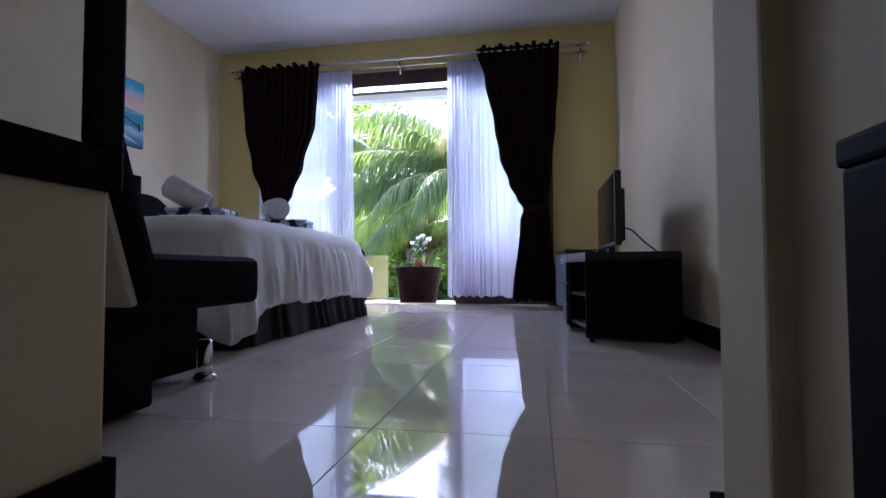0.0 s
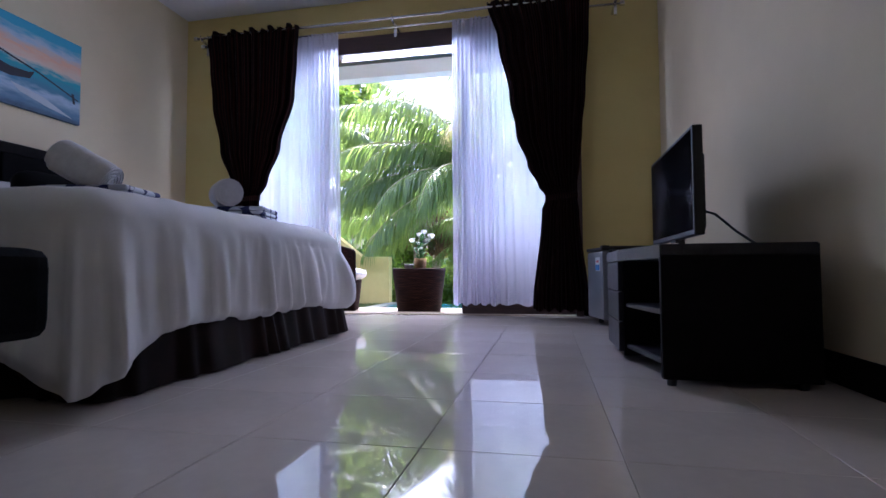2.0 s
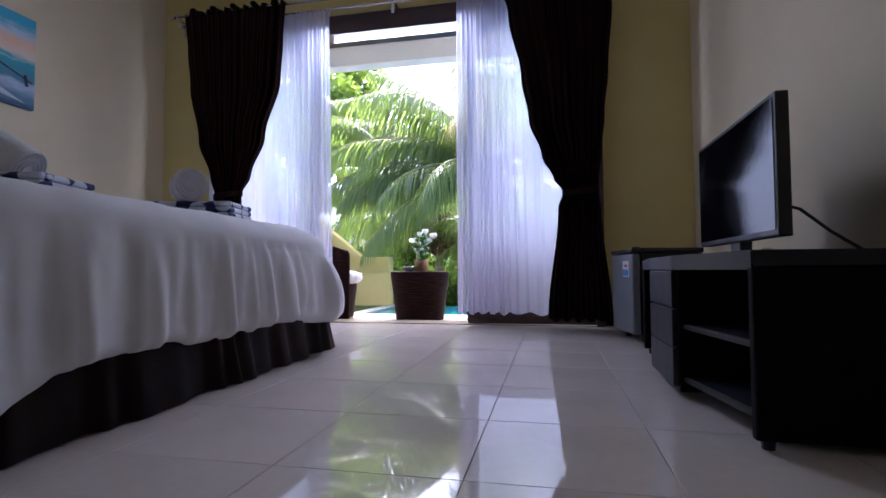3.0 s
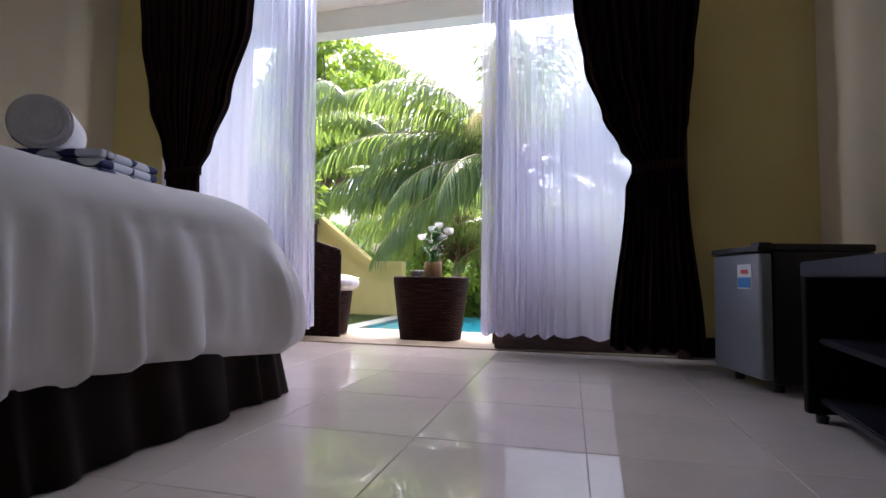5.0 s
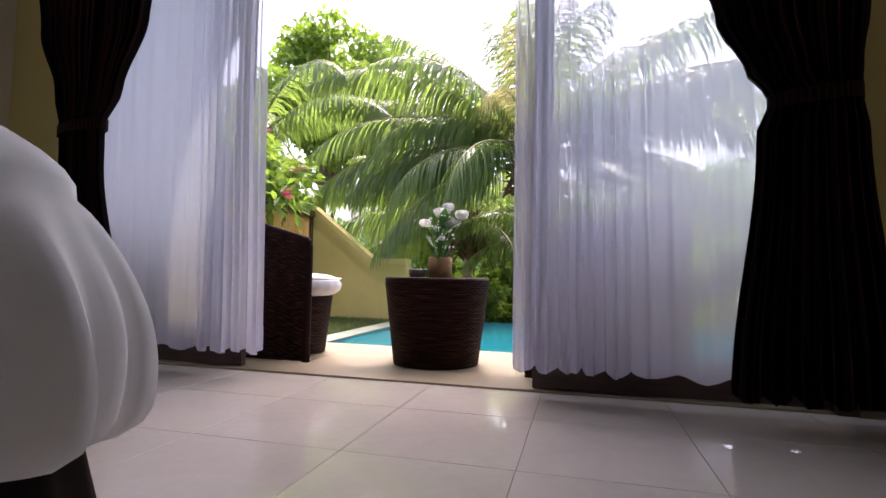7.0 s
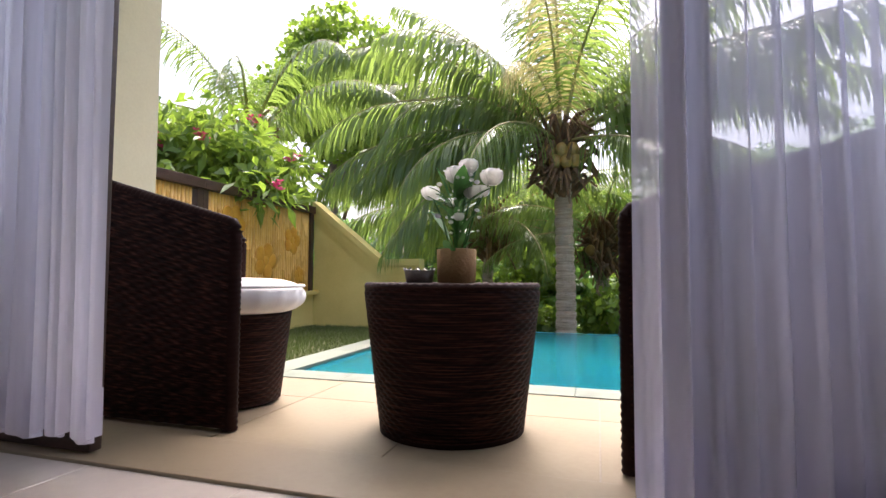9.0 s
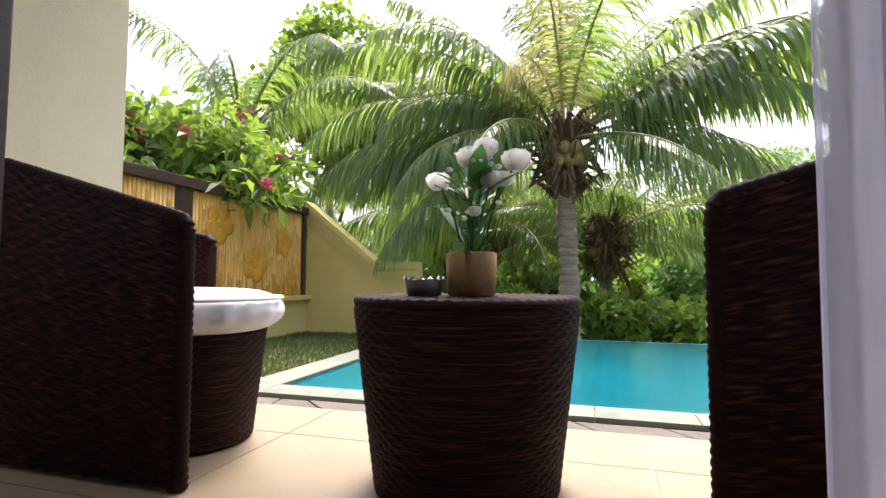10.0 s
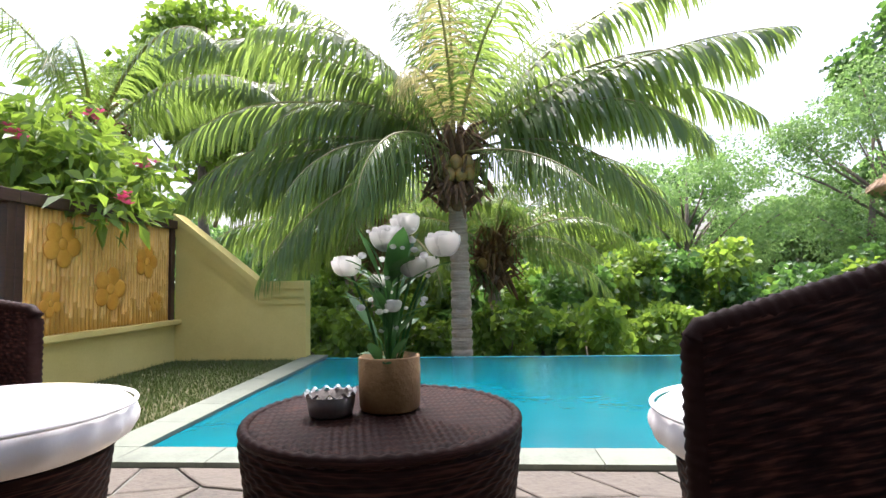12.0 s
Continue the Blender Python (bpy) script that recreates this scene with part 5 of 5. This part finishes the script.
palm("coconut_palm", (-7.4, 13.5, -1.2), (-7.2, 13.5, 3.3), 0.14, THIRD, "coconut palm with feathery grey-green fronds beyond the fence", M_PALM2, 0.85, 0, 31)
FOURTH = [(200, 4.0, 30, 95, 0), (170, 4.0, 45, 100, 0), (140, 4.0, 55, 90, 0), (225, 3.6, 45, 100, 0), (90, 3.6, 70, 90, 0), (30, 3.6, 50, 90, 0), (-20, 3.6, 40, 90, 0), (270, 3.4, 50, 100, 0), (185, 3.4, 5, 80, 0), (320, 3.2, 30, 90, 0)]
palm("coconut_palm", (-3.6, 17.0, -1.2), (-3.5, 17.0, 1.9), 0.13, FOURTH, "coconut palm crowded behind the garden wall", M_PALM, 0.8, 0, 41)


FIFTH = [(180, 3.6, 38, 80, 0), (205, 3.6, 30, 95, 0), (160, 3.6, 48, 90, 0), (225, 3.2, 44, 110, 0), (250, 3.0, 52, 120, 0), (285, 3.0, 48, 115, 0), (310, 3.2, 40, 100, 0), (340, 3.4, 36, 95, 0), (5, 3.6, 34, 85, 0),
         (190, 3.0, 4, 75, 0), (235, 2.8, 8, 80, 0), (275, 2.6, 12, 85, 0), (320, 2.8, 6, 80, 0), (355, 3.0, 0, 75, 0), (90, 3.4, 64, 80, 0), (40, 3.4, 54, 85, 0), (130, 3.4, 56, 85, 0)]
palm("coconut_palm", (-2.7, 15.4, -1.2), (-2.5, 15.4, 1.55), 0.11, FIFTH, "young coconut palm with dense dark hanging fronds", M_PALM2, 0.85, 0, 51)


# ---- leafy trees and shrubs ----
def leaf_cloud(centres, per, spread, leaf, rng, squash=0.75, narrow=0.45):
    """Small folded leaves scattered in clumps round the given centres."""
    c = np.repeat(np.array(centres, float), per, 0)
    n = len(c)
    d = rng.normal(0, 1, (n, 3))
    d /= np.linalg.norm(d, axis=1)[:, None]
    p = c + d * (spread * rng.uniform(0.25, 1.0, (n, 1)) ** 0.6) * np.array([1, 1, squash])
    a = rng.normal(0, 1, (n, 3)) + d * 0.7
    a /= np.linalg.norm(a, axis=1)[:, None]
    b = np.cross(a, rng.normal(0, 1, (n, 3)))
    b /= np.linalg.norm(b, axis=1)[:, None]
    l = leaf * rng.uniform(0.6, 1.3, (n, 1))
    a, b = a * l, b * l * narrow
    droop = np.array([0, 0, -1.0]) * l * 0.25
    v = np.stack([p, p + a * 0.5 + b, p + a + droop, p + a * 0.5 - b], 1).reshape(-1, 3)
    f = np.arange(4 * n).reshape(-1, 4)
    return v.tolist(), f.tolist()


def leafy_tree(name, base, height, radius, label, material, clumps, per, leaf, seed, category="tree", spread=0.5, squash=0.75, narrow=0.45, trunk_r=0.12, crown_low=0.35):
    t = thing(name, label, category, base)
    rng = np.random.default_rng(seed)
    b = Vector(base)
    bm = bmesh.new()
    tube([tuple(b), tuple(b + Vector((0.05 * height * rng.normal(), 0, height * 0.35))), tuple(b + Vector((0.04 * height * rng.normal(), 0, height * 0.75)))], [trunk_r, trunk_r * 0.75, trunk_r * 0.3], 10, bm)
    centres = []
    for k in range(clumps):
        a = rng.uniform(0, 2 * math.pi)
        h = rng.uniform(crown_low, 1.0)
        r = radius * math.sqrt(rng.uniform(0.05, 1)) * (1 - 0.55 * abs(h - 0.6) / 0.4 * 0.8)
        c = b + Vector((r * math.cos(a), r * math.sin(a), height * h))
        centres.append(tuple(c))
        if k % 3 == 0:
            s = b + Vector((0, 0, height * min(0.7, h * 0.6)))
            tube([tuple(s), tuple(s.lerp(c, 0.5) + Vector((0, 0, 0.1 * height * rng.uniform(-0.3, 0.5)))), tuple(c)], [trunk_r * 0.35, trunk_r * 0.22, trunk_r * 0.06], 6, bm)
    part("trunk", bm, M_BARK, t, "branching brown trunk", True)
    v, f = leaf_cloud(centres, per, spread, leaf, rng, squash, narrow)
    cr = pydata("crown", v, f, material)
    cr.parent = t
    cr.matrix_parent_inverse = t.matrix_basis.inverted()
    return t, centres


# broad tree high at the back, feathery trees on the open side
leafy_tree("broadleaf_tree", (-10.6, 24, -1.0), 12.2, 4.2, "tall broadleaf tree with dense rounded foliage", M_LEAFY, 64, 280, 0.26, 5, spread=0.95, trunk_r=0.25, crown_low=0.5)
leafy_tree("broadleaf_tree", (14.5, 21, -1.0), 11.5, 3.6, "tall broadleaf tree with dark green foliage", M_LEAF, 40, 240, 0.24, 6, spread=0.8, trunk_r=0.25, crown_low=0.62)
leafy_tree("feathery_tree", (6.2, 22, -1.0), 5.6, 3.0, "fine-leaved tree with airy pale green foliage", M_LEAFF, 70, 330, 0.11, 7, spread=0.75, squash=0.5, narrow=0.3, trunk_r=0.14, crown_low=0.2)
leafy_tree("feathery_tree", (11.0, 20, -1.0), 7.2, 3.4, "fine-leaved tree with airy pale green foliage", M_LEAFF, 80, 330, 0.11, 8, spread=0.8, squash=0.5, narrow=0.3, trunk_r=0.16, crown_low=0.2)
leafy_tree("feathery_tree", (4.4, 24, -1.0), 4.6, 2.6, "fine-leaved tree in bright yellow-green", M_LEAFY, 50, 300, 0.14, 9, spread=0.7, squash=0.6, trunk_r=0.12, crown_low=0.15)

# shrubs that close the view behind the pool
rng_s = random.Random(77)
for k in range(15):
    x = -7.5 + k * 1.15 + rng_s.uniform(-0.3, 0.3)
    y = 17.2 + rng_s.uniform(-1.2, 1.2)
    h = rng_s.uniform(1.7, 2.6)
    leafy_tree("shrub", (x, y, -1.15), h, 1.0, "bright green garden shrub behind the pool" if k % 2 else "dark green garden shrub behind the pool", M_LEAFY if k % 2 else M_LEAF, 20, 130, 0.17, 100 + k, "shrub", 0.42, trunk_r=0.04, crown_low=0.15)
for k in range(9):
    x = -5.0 + k * 1.0 + rng_s.uniform(-0.3, 0.3)
    leafy_tree("shrub", (x, 14.6 + rng_s.uniform(-0.5, 0.8), -1.25), rng_s.uniform(1.1, 1.5), 0.7, "low bright green shrub under the palms", M_LEAFY, 12, 110, 0.15, 200 + k, "shrub", 0.32, trunk_r=0.03, crown_low=0.2)
for k in range(16):
    x = -26 + k * 3.6
    leafy_tree("far_tree", (x, 32 + rng_s.uniform(-2, 3), -1.0), rng_s.uniform(4.5, 7.0) if abs(x + 2) > 7 else rng_s.uniform(4.6, 5.8), 2.6, "distant green tree behind the garden", M_LEAFF if k % 2 else M_LEAF, 26, 150, 0.34, 300 + k, "tree", 0.9, trunk_r=0.15, crown_low=0.15)


leafy_tree("broadleaf_tree", (-4.6, 21.5, -1.1), 4.8, 2.3, "dark green tree crowded behind the palms", M_LEAF, 46, 200, 0.2, 61, spread=0.65, trunk_r=0.12, crown_low=0.15)
leafy_tree("broadleaf_tree", (-0.6, 22.0, -1.1), 4.0, 2.4, "dark green tree crowded behind the palms", M_LEAF, 46, 200, 0.2, 62, spread=0.65, trunk_r=0.12, crown_low=0.15)


def frangipani():
    t, centres = leafy_tree("frangipani_tree", (-5.63, 10.23, -1.3), 3.7, 2.0, "flowering shrub with glossy leaves and pink blossoms over the fence", M_LEAFY, 130, 75, 0.20, 13, "tree", 0.40, narrow=0.19, trunk_r=0.06, crown_low=0.72)
    rng = random.Random(9)
    for k in range(22):
        c = Vector(rng.choice(centres)) + Vector((rng.uniform(0.1, 0.4), rng.uniform(-0.4, -0.1), rng.uniform(-0.1, 0.2)))
        bm = bmesh.new()
        for j in range(9):
            o = Vector((rng.gauss(0, 0.05), rng.gauss(0, 0.05), rng.gauss(0, 0.04)))
            for q in range(5):
                a = q * 1.2566 + j
                def petal(u, v, c=c, o=o, a=a):
                    return c + o + Vector((0.056 * v * math.cos(a) + 0.03 * (u - 0.5) * math.sin(a), 0.056 * v * math.sin(a) - 0.03 * (u - 0.5) * math.cos(a), 0.02 * v))
                grid_bm(petal, 1, 2, bm=bm, uv=False)
        part("blossom", bm, M_PINK, t, "cluster of deep pink flowers")


frangipani()


def thatched_roof():
    h = thing("thatched_hut", "small hut with a brown thatched roof among the trees", "hut", (10.5, 17.0, -1.1))
    rng = np.random.default_rng(2)
    cx, cy = 10.5, 17.0
    part("roof", lathe([(1.9, 2.35), (1.95, 2.42), (1.0, 3.3), (0.05, 4.1)], 24, (cx, cy, 0.2)), M_THATCH, h, smooth=True)
    verts, faces = [], []
    for i in range(1600):
        a, f = rng.uniform(0, 6.283), rng.uniform(0, 1)
        r, z = 1.95 - 1.9 * f, 2.66 + 1.7 * f
        p = Vector((cx + r * math.cos(a), cy + r * math.sin(a), z))
        dn = Vector((math.cos(a) * 0.7, math.sin(a) * 0.7, -0.75)) * rng.uniform(0.2, 0.5)
        s = Vector((-math.sin(a), math.cos(a), 0)) * 0.02
        k = len(verts)
        verts += [p - s, p + s, p + dn]
        faces.append((k, k + 1, k + 2))
    st = pydata("thatch", verts, faces, M_THATCH)
    st.parent = h
    st.matrix_parent_inverse = h.matrix_basis.inverted()
    for a in range(4):
        x, y = cx + 1.3 * math.cos(a * 1.57 + 0.8), cy + 1.3 * math.sin(a * 1.57 + 0.8)
        part("post", lathe([(0.06, -1.3), (0.055, 3.0)], 10, (x, y, 0)), M_BARK, h)


thatched_roof()


# ---- tiles, stones ----
def tiles(parent, name, xs, ys, z0, z1, gap, material, keep=lambda x, y: True):
    cache = {}
    for i, (xa, xb) in enumerate(zip(xs, xs[1:])):
        for j, (ya, yb) in enumerate(zip(ys, ys[1:])):
            if not keep((xa + xb) / 2, (ya + yb) / 2):
                continue
            w, d = round(xb - xa - gap, 4), round(yb - ya - gap, 4)
            if w < 0.02 or d < 0.02:
                continue
            if (w, d) not in cache:
                ob = link_mesh(name, box(-w / 2, w / 2, -d / 2, d / 2, z0, z1, 0.0006, segments=1), material)
                cache[w, d] = ob.data
            else:
                ob = new(name, cache[w, d])
            ob.matrix_basis = Matrix.Translation(((xa + xb) / 2, (ya + yb) / 2, 0))
            ob.parent = parent


def cuts(a, b, start, step):
    k = math.ceil((a - start) / step + 1e-6)
    out = [a]
    while start + k * step < b - 1e-6:
        out.append(start + k * step)
        k += 1
    return out + [b]


TILE = 0.40
TX0, TYR0 = 0.66, 2.778
floor = structure("floor", box(XL - 0.1, XR + 0.1, -1.4, YW + 0.02, -0.12, -0.0025), M_GROUT, "polished cream ceramic tile floor", "floor")
tiles(floor, "tile", cuts(XL, XR, TX0, TILE), cuts(-1.3, YW + 0.01, TYR0, TILE), -0.012, 0.0, 0.002, M_TILE,
      lambda x, y: y > 0.9 or CX0 - 0.3 < x < CX1 + 0.3)
terrace = structure("terrace_floor", box(-2.75, 3.0, YW + WALL_T, TY1, -0.3, ZT - 0.003), M_GROUT, "cream tiled terrace floor", "floor")
tiles(terrace, "tile", cuts(-2.75, 3.0, -0.28, 0.50), cuts(YW + WALL_T, TY1, 6.30, 0.50), ZT - 0.012, ZT, 0.004, M_TERR)
tiles(cop, "coping_stone", cuts(PX0 - 0.27, PX1, PX0, 0.50), [PY0 - 0.245, PY0], ZP - 0.025, ZP, 0.004, M_COPING)
tiles(cop2, "coping_stone", [PX0 - 0.27, PX0], cuts(PY0, PY1 + 0.18, PY0, 0.50), ZP - 0.025, ZP, 0.004, M_COPING)


def flagstones():
    """Irregular slabs in crooked rows between the terrace step and the coping."""
    y0, y1 = TY1 + 0.004, PY0 - 0.25
    g = structure("stone_strip", box(-4.3, PX1, TY1 + 0.002, PY0 - 0.237, -0.6, ZF - 0.012), M_DARKEDGE, "strip of irregular flagstones before the pool", "pavement")
    rng = random.Random(12)
    rows, cols, x0, x1 = 4, 17, -2.7, 3.6
    knots = {}
    for i in range(cols + 1):
        for j in range(rows + 1):
            jx = rng.uniform(-0.11, 0.11) + 0.18 * (j % 2)
            jy = rng.uniform(-0.07, 0.07) if 0 < j < rows else 0.0
            knots[i, j] = Vector((x0 + (x1 - x0) * i / cols + jx, y0 + (y1 - y0) * j / rows + jy, 0))
    for i in range(cols):
        for j in range(rows):
            loop = [knots[i, j], knots[i + 1, j], knots[i + 1, j + 1], knots[i, j + 1]]
            mid = sum(loop, Vector()) / 4
            ring = []
            for a, b in zip(loop, loop[1:] + loop[:1]):
                ring += [a.lerp(mid, 0.05), a.lerp(b, rng.uniform(0.35, 0.65)).lerp(mid, rng.uniform(0.02, 0.08))]
            top = ZF + rng.uniform(-0.004, 0.004)
            bm = bmesh.new()
            lo = [bm.verts.new((p.x, p.y, ZF - 0.016)) for p in ring]
            hi = [bm.verts.new((p.x, p.y, top - 0.004)) for p in ring]
            cap = [bm.verts.new((*p.lerp(mid, 0.05).xy, top)) for p in ring]
            bm.faces.new(cap)
            for under, over in ((lo, hi), (hi, cap)):
                for k in range(8):
                    m = (k + 1) % 8
                    bm.faces.new((under[k], under[m], over[m], over[k]))
            part("flagstone", bm, M_STONE, g)


flagstones()
